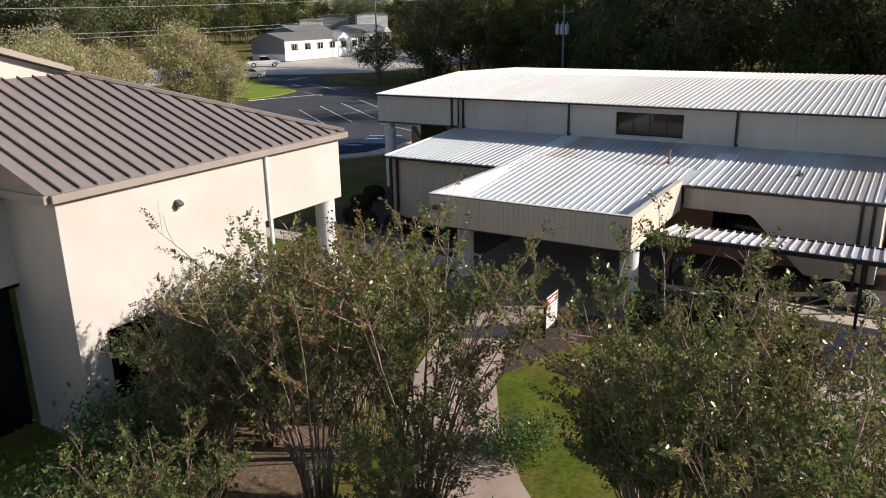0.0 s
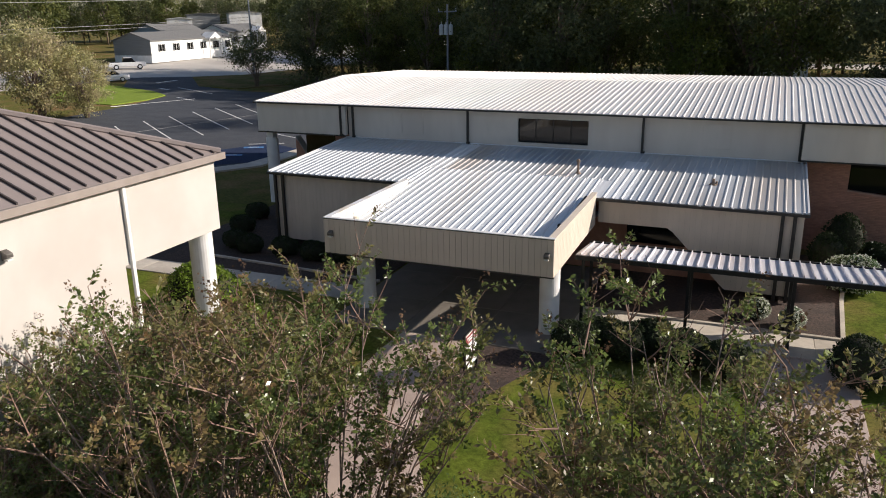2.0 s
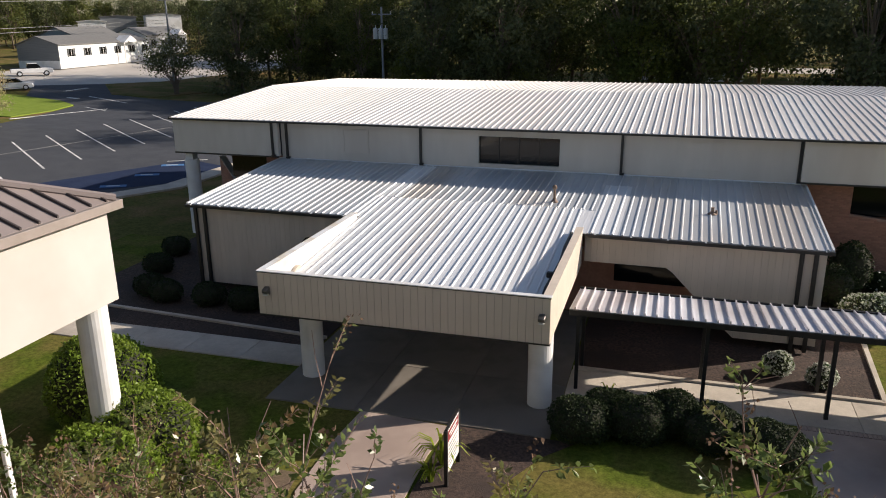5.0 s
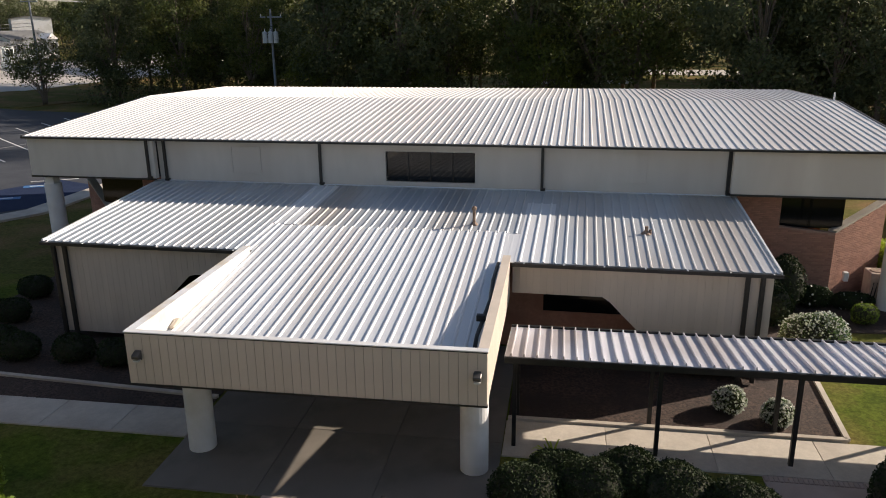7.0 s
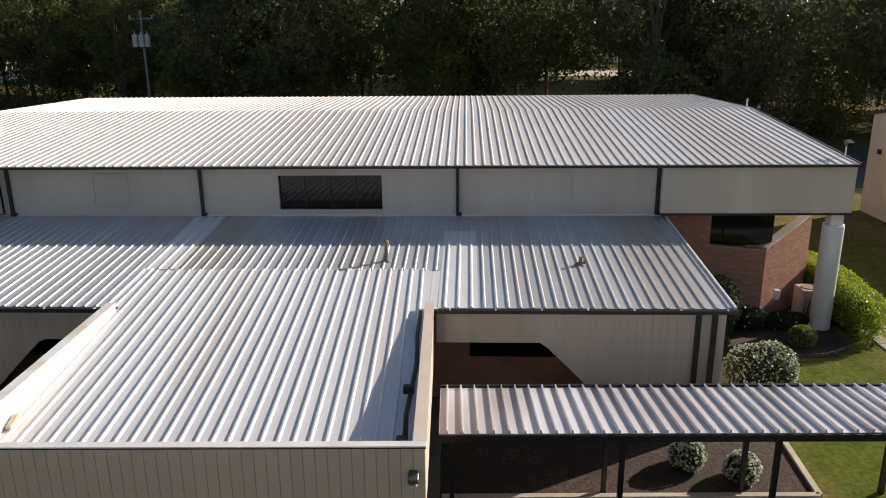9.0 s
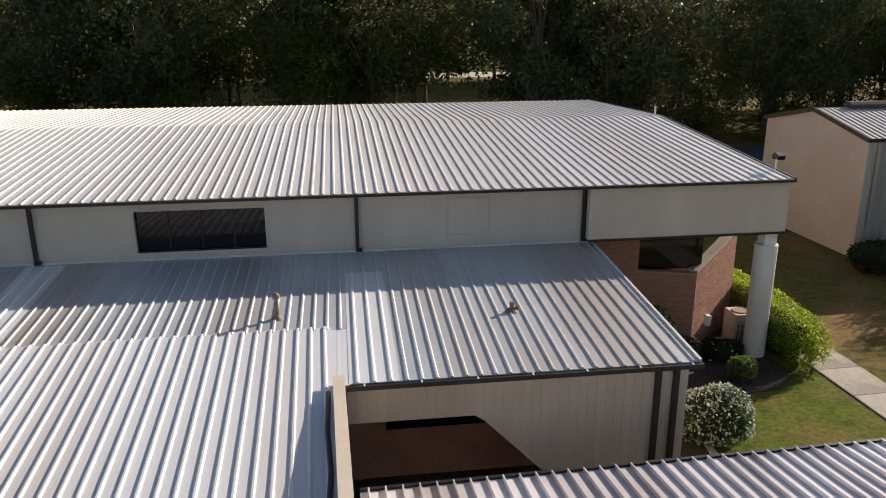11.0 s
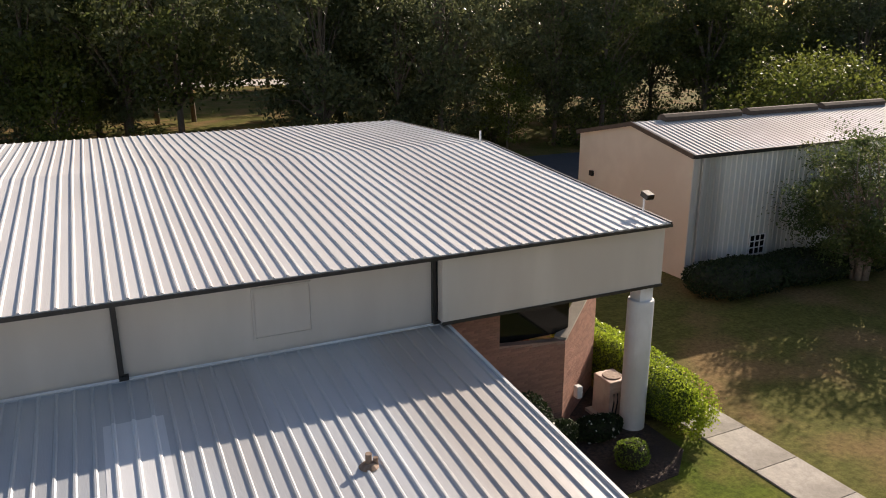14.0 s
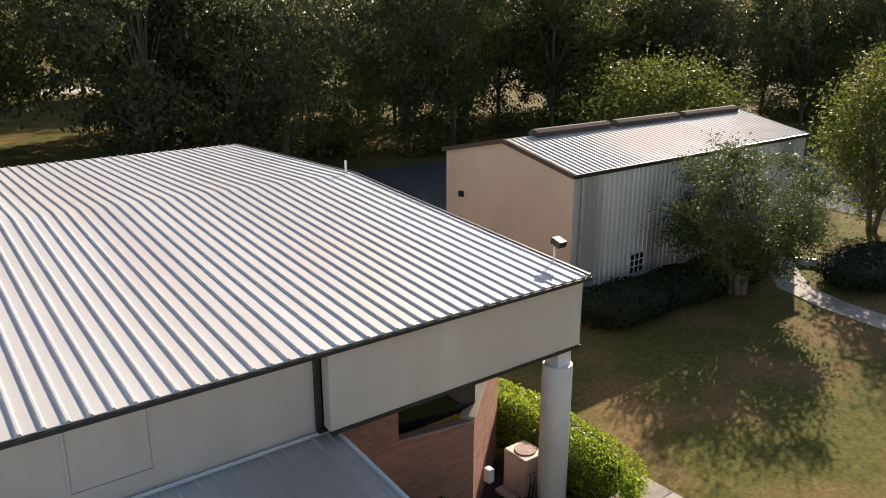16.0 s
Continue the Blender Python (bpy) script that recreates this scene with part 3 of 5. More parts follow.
E0, E1 = (-15.85, 12.62), (-15.85, 23.3)


def roof_face(pts, name="roof"):
    bm = bmesh.new()
    vs = [bm.verts.new(p) for p in pts]
    lo = [bm.verts.new((p[0], p[1], p[2] - 0.08)) for p in pts]
    bm.faces.new(vs)
    bm.faces.new(lo[::-1])
    for i in range(len(pts)):
        j = (i + 1) % len(pts)
        bm.faces.new((vs[i], lo[i], lo[j], vs[j]))
    bmesh.ops.recalc_face_normals(bm, faces=bm.faces[:])
    return bm


RZ = APEX[2]
part("roof", roof_face([(E0[0], 12.62, NB_Z), (E1[0], E1[1], NB_Z), APEX, (APEX[0], 12.62, RZ)]), M_BROWN, nb, "brown standing-seam metal roof")
part("roof", roof_face([(-18.0, -4.0, NB_Z), (-18.0, 12.61, NB_Z), (APEX[0], 12.61, NB_Z + 0.393 * 3.5), (APEX[0], -4.0, NB_Z + 0.393 * 3.5)]), M_BROWN, nb)
part("roof_step", prism([(E0[0], NB_Z), (-18.0, NB_Z - 0.05), (APEX[0], NB_Z + 1.3), (APEX[0], RZ)], 12.55, 12.62, axis="y"), M_BROWN_TRIM, nb)
part("upper_wall", prism([(17.5, 8.74), (-4.0, 8.74), (-4.0, 15.58), (17.5, 8.80)], -22.1, -21.9, axis="x"), M_CREAM, nb, "cream gable wall above the lower roof")
part("upper_verge", prism([(17.6, 8.82), (-4.0, 15.6), (-4.0, 15.88), (17.6, 8.98)], -22.2, -21.6, axis="x"), M_BROWN_TRIM, nb)
part("eave_gutter", box(-18.02, -17.88, -4.0, 12.61, NB_Z - 0.2, NB_Z - 0.004), M_BROWN_TRIM, nb)
part("eave_gutter", box(-18.0, E0[0], 12.49, 12.62, NB_Z - 0.2, NB_Z - 0.004), M_BROWN_TRIM, nb)
part("roof", roof_face([(E1[0], E1[1], NB_Z), (-42.0, E1[1], NB_Z), (-36.0, APEX[1], RZ), APEX]), M_BROWN, nb)
sl = (RZ - NB_Z) / (E0[0] - APEX[0])
y = 12.95
while y < E1[1] - 0.2:
    reach = min(E0[0] - APEX[0], (E1[1] - y) if y > APEX[1] else 99)
    x1 = E0[0] - reach
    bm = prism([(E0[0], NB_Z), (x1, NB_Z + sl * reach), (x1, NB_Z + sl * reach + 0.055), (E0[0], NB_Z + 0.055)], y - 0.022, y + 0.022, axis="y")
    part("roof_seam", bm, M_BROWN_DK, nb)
    y += 0.46
bm = tube([(E1[0] + 0.02, E1[1] + 0.02, NB_Z + 0.03), (APEX[0], APEX[1], APEX[2] + 0.04)], [0.09, 0.09], 6)
part("hip_cap", bm, M_BROWN, nb)
part("eave_gutter", box(E0[0] - 0.02, E0[0] + 0.12, E0[1], E1[1] + 0.12, NB_Z - 0.2, NB_Z - 0.004), M_BROWN_TRIM, nb, "tan-brown metal gutter", bevel=0.01)
part("eave_gutter", box(-42, E0[0] - 0.02, E1[1], E1[1] + 0.12, NB_Z - 0.2, NB_Z - 0.004), M_BROWN_TRIM, nb)
NX = -15.97
part("wall", box(NX - 0.25, NX, 15.3, 19.4, 0, NB_Z - 0.12), M_CREAM, nb, "cream stucco wall in the sun")
part("wall", box(NX - 0.25, NX, 12.8, 13.6, 0, NB_Z - 0.12), M_CREAM, nb)
part("wall", box(NX - 0.25, NX, 13.6, 15.3, 2.9, NB_Z - 0.12), M_CREAM, nb)
part("wall", box(NX - 0.25, NX, 13.6, 15.3, 0, 0.9), M_CREAM, nb)
nbw = part("window", box(NX - 0.2, NX - 0.17, 13.6, 15.3, 0.9, 2.9), M_GLASS, nb, "dark window in bronze frame")
for a, b, c, d in ((13.6, 13.66, 0.9, 2.9), (15.24, 15.3, 0.9, 2.9), (13.66, 15.24, 2.84, 2.9), (13.66, 15.24, 0.9, 0.96), (14.42, 14.48, 0.96, 2.84)):
    part("window_frame", box(NX - 0.16, NX - 0.1, a, b, c, d), M_DARK, nbw)
part("wall", box(NX - 0.25, NX, 19.4, 23.15, NB_B, NB_Z - 0.12), M_CREAM, nb)
part("wall", box(-42, NX - 0.25, 22.9, 23.15, NB_B, NB_Z - 0.12), M_CREAM, nb)
part("soffit", box(-42, NX - 0.25, 19.4, 22.9, NB_B + 0.02, NB_B + 0.1), M_CREAM, nb)
part("porch_wall", box(-42, NX - 0.25, 19.15, 19.4, 0, NB_B + 0.02), M_CREAM, nb)
part("return_wall", box(-18.3, NX - 0.25, 12.8, 13.05, 0, NB_Z - 0.12), M_CREAM, nb)
part("wall", box(-18.3, -18.05, -4.0, 12.8, 4.0, NB_Z - 0.12), M_CREAM, nb)
part("porch_wall", box(-18.75, -18.6, -4.0, 12.8, 0, 4.0), M_GLASS, nb, "dark porch glazing")
part("soffit", box(-21.3, -18.05, -4.0, 12.8, 4.0, 4.08), M_CREAM, nb)
column(-16.4, 22.75, NB_B + 0.2, 0.34, nb)
bm = box(NX, NX + 0.09, 19.55, 19.66, 0.2, NB_Z - 0.15)
part("downspout", bm, M_WHITE, nb, "pale cream downspout", bevel=0.01)

# ---- metal shed ----
SX0, SX1, SY0, SY1, SR = 15.93, 33.2, 49.68, 57.45, 53.55
SE, SRZ = 5.33, 6.19
shed = empty("metal_shed", (24, 53.8, 0), "steel shed with tan gable wall and ribbed grey side", "building")
part("roof", ribbed(SX0 - 0.1, SX1 + 0.1, [(SY0 - 0.1, SE), (SR, SRZ), (SY1 + 0.1, SE)]), M_SHED_ROOF, shed, "pale ribbed metal roof")
M_SHED_TAN = mat("tan_stucco", (0.66, 0.575, 0.47), (0.70, 0.615, 0.505), 1.5, 0.8, 0, 0.2, 70, (0.63, 0.545, 0.44), 0.4)
M_SHED_GREY = mat("grey_ribbed_siding", (0.70, 0.69, 0.645), (0.76, 0.75, 0.705), 2, 0.5, 0.1, 0.1, 50, (0.43, 0.42, 0.39), 0.5, stretch=(1, 1, 0.2))
part("gable_wall", prism([(SY0, 0), (SY1, 0), (SY1, SE - 0.04), (SR, SRZ - 0.05), (SY0, SE - 0.04)], SX0, SX0 + 0.2, axis="x"), M_SHED_TAN, shed, "tan stucco gable wall")
part("gable_wall", prism([(SY0, 0), (SY1, 0), (SY1, SE - 0.04), (SR, SRZ - 0.05), (SY0, SE - 0.04)], SX1 - 0.2, SX1, axis="x"), M_SHED_GREY, shed)
bm = ribbed(0, SX1 - SX0 - 0.4, [(0, 0), (SE - 0.05, 0)], rib=0.04)
bmesh.ops.rotate(bm, verts=bm.verts[:], cent=(0, 0, 0), matrix=Matrix.Rotation(radians(90), 3, "X"))
bmesh.ops.translate(bm, verts=bm.verts[:], vec=(SX0 + 0.2, SY0, 0))
part("side_wall", bm, M_SHED_GREY, shed, "grey ribbed steel siding")
part("back_wall", box(SX0 + 0.2, SX1 - 0.2, SY1 - 0.2, SY1, 0, SE - 0.05), M_SHED_GREY, shed)
part("eave_trim", box(SX0 - 0.1, SX1 + 0.1, SY0 - 0.16, SY0 - 0.1, SE - 0.14, SE + 0.02), M_DARK, shed)
M_RAKE = mat("brown_rake_trim", (0.10, 0.075, 0.06), (0.13, 0.10, 0.08), 3, 0.85, spec=0.15)
part("rake_trim", prism([(SY0 - 0.12, SE - 0.14), (SR, SRZ - 0.14), (SY1 + 0.12, SE - 0.14), (SY1 + 0.12, SE + 0.05), (SR, SRZ + 0.05), (SY0 - 0.12, SE + 0.05)], SX0 - 0.16, SX0 - 0.1, axis="x"), M_RAKE, shed, "brown rake trim")

# ---- brick parts of the hall ----
def brick_wall(name, p, q, z0, top0, top1, parent, near, label, thick=0.22):
    """A wall of single bricks from plan point p to q; its top runs from top0 to top1. near: build the bricks one by one."""
    a, b = Vector((*p, 0)), Vector((*q, 0))
    d = (b - a)
    length = d.length
    d.normalize()
    nrm = Vector((d.y, -d.x, 0))
    bm = bmesh.new()
    back = [a - nrm * thick, b - nrm * thick]
    ring = []
    for c in (a, b, back[1], back[0]):
        ring.append((c.x, c.y))
    tops = [top0, top1, top1, top0]
    lo = [bm.verts.new((x, y, z0)) for x, y in ring]
    hi = [bm.verts.new((x, y, t)) for (x, y), t in zip(ring, tops)]
    bm.faces.new(lo[::-1])
    bm.faces.new(hi)
    for i in range(4):
        bm.faces.new((lo[i], lo[(i + 1) % 4], hi[(i + 1) % 4], hi[i]))
    bmesh.ops.recalc_face_normals(bm, faces=bm.faces[:])
    wall = part(name, bm, M_MORTAR, parent, label)
    bl, bh, gap = 0.215, 0.070, 0.007
    data = finish("brick", box(-bl / 2 + gap / 2, bl / 2 - gap / 2, -0.02, 0.012, gap / 2, bh - gap / 2), M_BRICK, wall)
    mesh = data.data
    bpy.data.objects.remove(data)
    turn = Matrix((d, -nrm, Vector((0, 0, 1)))).transposed().to_4x4()
    rest_v, rest_f, count = [], [], 0
    rows = int((max(top0, top1) - z0) / bh)
    cells = []
    for r in range(rows):
        off = (r % 2) * 0.5
        for c in range(int(length / bl) + 2):
            u0, u1 = max(0.0, (c - off) * bl), min(length, (c + 1 - off) * bl)
            if u1 - u0 < 0.03:
                continue
            u = (u0 + u1) / 2
            if z0 + (r + 1) * bh > top0 + (top1 - top0) * u / length - 0.03:
                continue
            cells.append((u, r, (u1 - u0) / bl))
    cells.sort(key=lambda c: -c[1])
    for u, r, k in cells:
        m = Matrix.Translation(a + d * u + nrm * 0.004 + Vector((0, 0, z0 + r * bh))) @ turn @ Matrix.Diagonal((k, 1, 1, 1))
        if near and count < 280:
            ob = adopt(new("brick", mesh), wall)
            ob.matrix_basis = m
            count += 1
        else:
            first = len(rest_v)
            for v in mesh.vertices:
                rest_v.append(tuple(m @ v.co))
            for f in mesh.polygons:
                rest_f.append([first + i for i in f.vertices])
    if rest_v:
        me = bpy.data.meshes.new("brickwork")
        me.from_pydata(rest_v, [], rest_f)
        me.materials.append(M_BRICK)
        ob = adopt(new("brickwork", me), wall)
        ob["kind"] = "stuff"
    return wall


def hall_end(x_in, x_mid, x_corner, x_tip, near):
    s = 1 if x_tip > x_in else -1
    order = (lambda p, q: (p, q)) if s > 0 else (lambda p, q: (q, p))
    brick_wall("brick_pier", *order((x_in, 41.65), (x_mid, 41.65)), 0, 4.15, 4.15, hall, near, "red brick pier under the fascia")
    brick_wall("brick_wall", *order((x_mid, 41.65), (x_corner, 41.65)), 0, 2.8 if s > 0 else 2.6, 2.6 if s > 0 else 2.8, hall, near, "red brick wall below a dark window")
    t = (2.62, 3.42) if s > 0 else (3.42, 2.62)
    brick_wall("splayed_wall", *order((x_corner, 41.65), (x_tip, 43.45)), 0, *t, hall, near, "splayed red brick wall with sloping cap")
    p, q = Vector((x_corner, 41.65, 2.62)), Vector((x_tip, 43.45, 3.42))
    d = (q - p).normalized()
    side = Vector((d.y, -d.x, 0)).normalized() * s
    bm = bmesh.new()
    rings = []
    for c in (p, q):
        rings.append([bm.verts.new(c + side * u + Vector((0, 0, w))) for u, w in ((0.05, 0.0), (0.05, 0.07), (-0.28, 0.07), (-0.28, 0.0))])
    bm.faces.new(rings[0])
    bm.faces.new(rings[1][::-1])
    for i in range(4):
        bm.faces.new((rings[0][i], rings[0][(i + 1) % 4], rings[1][(i + 1) % 4], rings[1][i]))
    bmesh.ops.recalc_face_normals(bm, faces=bm.faces[:])
    part("wall_cap", bm, M_CONC, hall, "pale sloping coping")
    a, b = sorted((x_mid, x_corner + 0.3 * s))
    part("window", box(a, b, 41.95, 41.98, 2.7, 4.16), M_GLASS, hall, "dark strip window under the soffit")
    part("side_wall", box(min(x_corner, x_corner - 0.2 * s), max(x_corner, x_corner - 0.2 * s), 43.4, 58.6, 0, 4.16), M_BRICK, hall)


hall_end(0.40, 2.3, 4.25, 6.5, True)
hall_end(-22.12, -23.0, -24.8, -26.8, False)
part("back_wall", box(-24.6, 4.1, 58.4, 58.6, 0, 4.16), M_BRICK, hall)


def swing(thing, x, y, degrees):
    """Turns a finished building about a plan point."""
    thing.matrix_basis = Matrix.Translation((x, y, 0)) @ Matrix.Rotation(radians(degrees), 4, "Z") @ Matrix.Translation((-x, -y, 0)) @ thing.matrix_basis


swing(hall, HX1, EAVE_Y, -1.1)
swing(wing, LX1, LE_Y, -1.3)


# ---- plants ----
def tree_mesh(name, rng, h, crown_r, crown_z, trunk_r, clumps, per, leaf, mat_leaf, bark, flat=0.75, stems=1, spread=0.5, limbs=14, puff=(0.16, 0.30), facing=0.9):
    """A tapered trunk with limbs, and a crown of leaf clumps with gaps. Returns a thing at the origin."""
    root = new(name)
    bm = bmesh.new()
    tips = []
    cz = crown_z
    for k in range(clumps):
        u = rng.normal(size=3)
        u /= np.linalg.norm(u)
        r = rng.uniform(0.35, 1.0) ** 0.6
        p = np.array([u[0] * crown_r * r, u[1] * crown_r * r, cz + u[2] * (h - cz) * r * (1.0 if u[2] > 0 else flat)])
        tips.append(p)
    bases = []
    for s in range(stems):
        a = rng.uniform(0, 2 * math.pi)
        top = np.array([math.cos(a), math.sin(a), 0]) * rng.uniform(0.3, 1.0) * spread * (crown_r if stems > 1 else 0.15 * crown_r)
        pts, rad = [], []
        hh = h * 0.86 if stems == 1 else h * rng.uniform(0.55, 0.9)
        for i in range(6):
            f = i / 5
            wob = rng.normal(size=2) * 0.012 * h
            base = 0.1 + 0.2 * (s / max(1, stems)) if stems > 1 else 0
            pts.append((top[0] * f ** 1.3 + wob[0] * f + base * math.cos(a), top[1] * f ** 1.3 + wob[1] * f + base * math.sin(a), hh * f))
            rad.append(trunk_r * (1 - 0.85 * f))
        if stems > 1:
            part("stem", tube(pts, rad, 6), bark, root, smooth=True)
        else:
            tube(pts, rad, 7, bm)
        bases.append(pts)
    for k in rng.permutation(clumps)[:limbs]:
        p = tips[k]
        pts = bases[int(rng.integers(len(bases)))]
        f = min(4, max(1, int(5 * min(0.95, p[2] / h * 0.7))))
        b = np.array(pts[f])
        m = (b + p) / 2 + np.array([0, 0, 0.05 * h * (0.3 if stems > 1 else 1)])
        r0 = trunk_r * (0.35 if stems == 1 else 0.5)
        tube([b, m, p], [r0, r0 * 0.6, r0 * 0.2], 5, bm, cap=False)
    if stems > 1:
        part("branchwork", bm, bark, root, smooth=True)["kind"] = "stuff"
    else:
        part("trunk", bm, bark, root, smooth=True)
    C, F = [], []
    for p in tips:
        n = max(4, int(per * rng.uniform(0.5, 1.4)))
        sc = crown_r * rng.uniform(*puff)
        off = rng.normal(size=(n, 3))
        out = p - np.array([0, 0, cz])
        C.append(p + off * np.array([sc, sc, sc * 0.7]))
        F.append(facing * (off / (np.linalg.norm(off, axis=1)[:, None] + 1e-6) + 0.7 * out / (np.linalg.norm(out) + 1e-6)))
    C, F = np.concatenate(C), np.concatenate(F)
    keep = C[:, 2] > 0.15
    quads("crown", leaves(C[keep], leaf, rng, outward=F[keep]), mat_leaf, root)
    return root


def stand(t, x, y, turn=0.0, s=1.0, first=True):
    m = pose(x, y, rise(x), 0, 0, turn)
    if first:
        t.matrix_basis = m
    else:
        t = copy_thing(t, m)
    t.scale = (s, s, s)
    return t


def myrtle_mesh(name, rng, h, radius, stems=22, branches=6, shoots=5):
    """Many upright stems that fork into branches, with leafy shoots and dry seed heads at the ends."""
    root = new(name)
    bm = bmesh.new()
    C, A, D = [], [], []
    for s in range(stems):
        a = rng.uniform(0, 2 * math.pi)
        reach = radius * math.sqrt(rng.uniform(0.02, 0.75))
        hh = h * rng.uniform(0.62, 0.86)
        o = np.array([math.cos(a), math.sin(a), 0.0])
        pts, rad = [], []
        for i in range(6):
            f = i / 5
            w = rng.normal(size=2) * 0.05
            pts.append(o * (0.12 + 0.25 * s / stems + reach * f ** 1.4) + np.array([w[0] * f, w[1] * f, hh * f]))
            rad.append(0.032 * (1 - 0.8 * f))
        part("stem", tube(pts, rad, 6), M_BARK_PALE, root, smooth=True)
        for k in range(branches):
            f = rng.uniform(2.0, 4.9)
            i = int(f)
            b = pts[i] + (pts[i + 1] - pts[i]) * (f - i)
            d = o * rng.uniform(-0.2, 0.7) + np.array([rng.normal() * 0.5, rng.normal() * 0.5, rng.uniform(0.5, 1.0)])
            d /= np.linalg.norm(d)
            ln = rng.uniform(0.5, 1.1) * h / 6
            e = b + d * ln
            tube([b, (b + e) / 2 + rng.normal(size=3) * 0.04, e], [0.014, 0.010, 0.006], 4, bm, cap=False)
            for q in range(shoots):
                g = rng.uniform(0.25, 1.0)
                p = b + (e - b) * g
                u = d * 0.4 + np.array([rng.normal() * 0.55, rng.normal() * 0.55, rng.uniform(0.1, 1.0)])
                u /= np.linalg.norm(u)
                sl = rng.uniform(0.3, 0.75) * (1.5 if rng.uniform() < 0.08 else 1.0)
                bend = np.array([rng.normal() * 0.06, rng.normal() * 0.06, -0.05])
                tip = p + u * sl + bend
                tube([p, p + u * sl * 0.5, tip], [0.006, 0.005, 0.003], 3, bm, cap=False)
                if rng.uniform() < 0.3:
                    continue
                n = int(sl / 0.0195)
                fr = rng.uniform(0.1, 1.0, size=(n, 1))
                side = rng.normal(size=(n, 3))
                side -= (side @ u)[:, None] * u
                side /= np.linalg.norm(side, axis=1)[:, None]
                dr = side + u * 0.55
                C.append(p + (tip - p) * fr + dr * 0.05)
                A.append(dr)
                if rng.uniform() < 0.24:
                    D.append(tip + u * rng.uniform(-0.02, 0.2, size=(18, 1)) + rng.normal(size=(18, 3)) * 0.045)
    part("branchwork", bm, M_TWIG, root, "thin reddish-brown twigs")["kind"] = "stuff"
    quads("crown", leaves(np.concatenate(C), 0.092, rng, aspect=0.48, along=np.concatenate(A)), M_LEAF_MYRTLE, root)
    quads("dry_bloom", leaves(np.concatenate(D), 0.045, rng, aspect=0.8), M_SEED, root)["kind"] = "stuff"
    return root


rng = np.random.default_rng(7)
r2 = random.Random(3)
protos, back = [], []
for i in range(5):
    h = [21.0, 18.0, 24.0, 15.0, 20.0][i]
    t = tree_mesh("forest_tree", rng, h, h * (0.28 if i != 3 else 0.36), h * 0.54, 0.26, 92, 125, 0.38, M_LEAF_DARK if i not in (1, 4) else M_LEAF_MID, M_BARK, 0.88, limbs=26, puff=(0.08, 0.18))
    tagged(t, "tall dark green broadleaf tree in the wood", "tree", "trees of the wood behind the hall")
    protos.append(t)
for i in range(3):
    h = [21.0, 18.0, 23.0][i]
    t = tree_mesh("forest_tree", rng, h, h * 0.29, h * 0.52, 0.26, 60, 60, 0.64, (M_LEAF_DARK, M_LEAF_MID, M_LEAF_DARK)[i], M_BARK, 0.92, limbs=14, puff=(0.10, 0.22))
    tagged(t, "tall dark green broadleaf tree in the wood", "tree", "trees of the wood behind the hall")
    back.append(t)
under = []
for i in range(2):
    t = tree_mesh("understorey_shrub", rng, [5.0, 3.6][i], [3.0, 2.4][i], [2.2, 1.5][i], 0.06, 46, 40, 0.34, (M_LEAF_DARK, M_LEAF_MID)[i], M_BARK, 0.95, stems=4, limbs=12)
    tagged(t, "leafy shrub at the edge of the wood", "shrub", "undergrowth along the wood")
    under.append(t)
EDGE = [(-66, 100), (-50, 98), (-30, 97), (-10, 92), (6, 88), (17, 85), (35, 83), (55, 82), (72, 78), (85, 66), (92, 52), (97, 34)]


def along(f):
    f *= len(EDGE) - 1
    i = min(int(f), len(EDGE) - 2)
    u = f - i
    (ax, ay), (bx, by) = EDGE[i], EDGE[i + 1]
    n = Vector((ay - by, bx - ax)).normalized()
    return ax + (bx - ax) * u, ay + (by - ay) * u, n


seen = set()


def plant(kind, pool, x, y, s):
    k = r2.randrange(len(pool))
    turn = r2.uniform(0, 360)
    az = math.degrees(math.atan2(-x - 2.8, y - 7))
    if 33.5 < az < 47 and math.hypot(x + 2.8, y - 7) < 232:
        return  # the street and its homes lie open here
    stand(pool[k], x, y, turn, s, (kind, k) not in seen)
    seen.add((kind, k))


for depth, n in ((0, 28), (7, 27), (14, 26), (23, 25), (58, 26), (68, 26)):
    for i in range(n):
        x, y, nn = along((i + r2.uniform(0.1, 0.9)) / n)
        x, y = x + nn.x * depth + r2.uniform(-2, 2), y + nn.y * depth + r2.uniform(-2.5, 2.5)
        if abs(x - (7.4 + (y - 95) * 0.18)) < 4.9 and y > 80:
            continue
        plant("t" if depth < 10 else "b", protos if depth < 10 else back, x, y, r2.uniform(0.8, 1.15) * (1.25 if depth > 40 else 1.0))
for i in range(46):
    x, y, nn = along((i + r2.uniform(0.1, 0.9)) / 46)
    if abs(x - 6.5) < 4.0:
        continue
    plant("u", under, x + nn.x * r2.uniform(-3, 5), y + nn.y * r2.uniform(-3, 5), r2.uniform(0.7, 1.2))
# trees beyond the street
for x, y, s in ((-165, 60, 1.1), (-158, 84, 0.9), (-170, 100, 1.1), (-150, 112, 0.8), (-172, 128, 1.0), (-178, 150, 1.0), (-168, 172, 0.9), (-175, 196, 1.1), (-160, 215, 1.0), (-150, 240, 1.1), (-125, 240, 1.2), (-105, 235, 1.1), (-140, 40, 1.0), (-150, 20, 1.1), (-190, 80, 1.3), (-195, 140, 1.3), (-190, 200, 1.3), (-88, 175, 1.0), (-76, 150, 1.0), (-122, 88, 0.62), (-130, 66, 0.8)):
    plant("b", back, x, y, s)

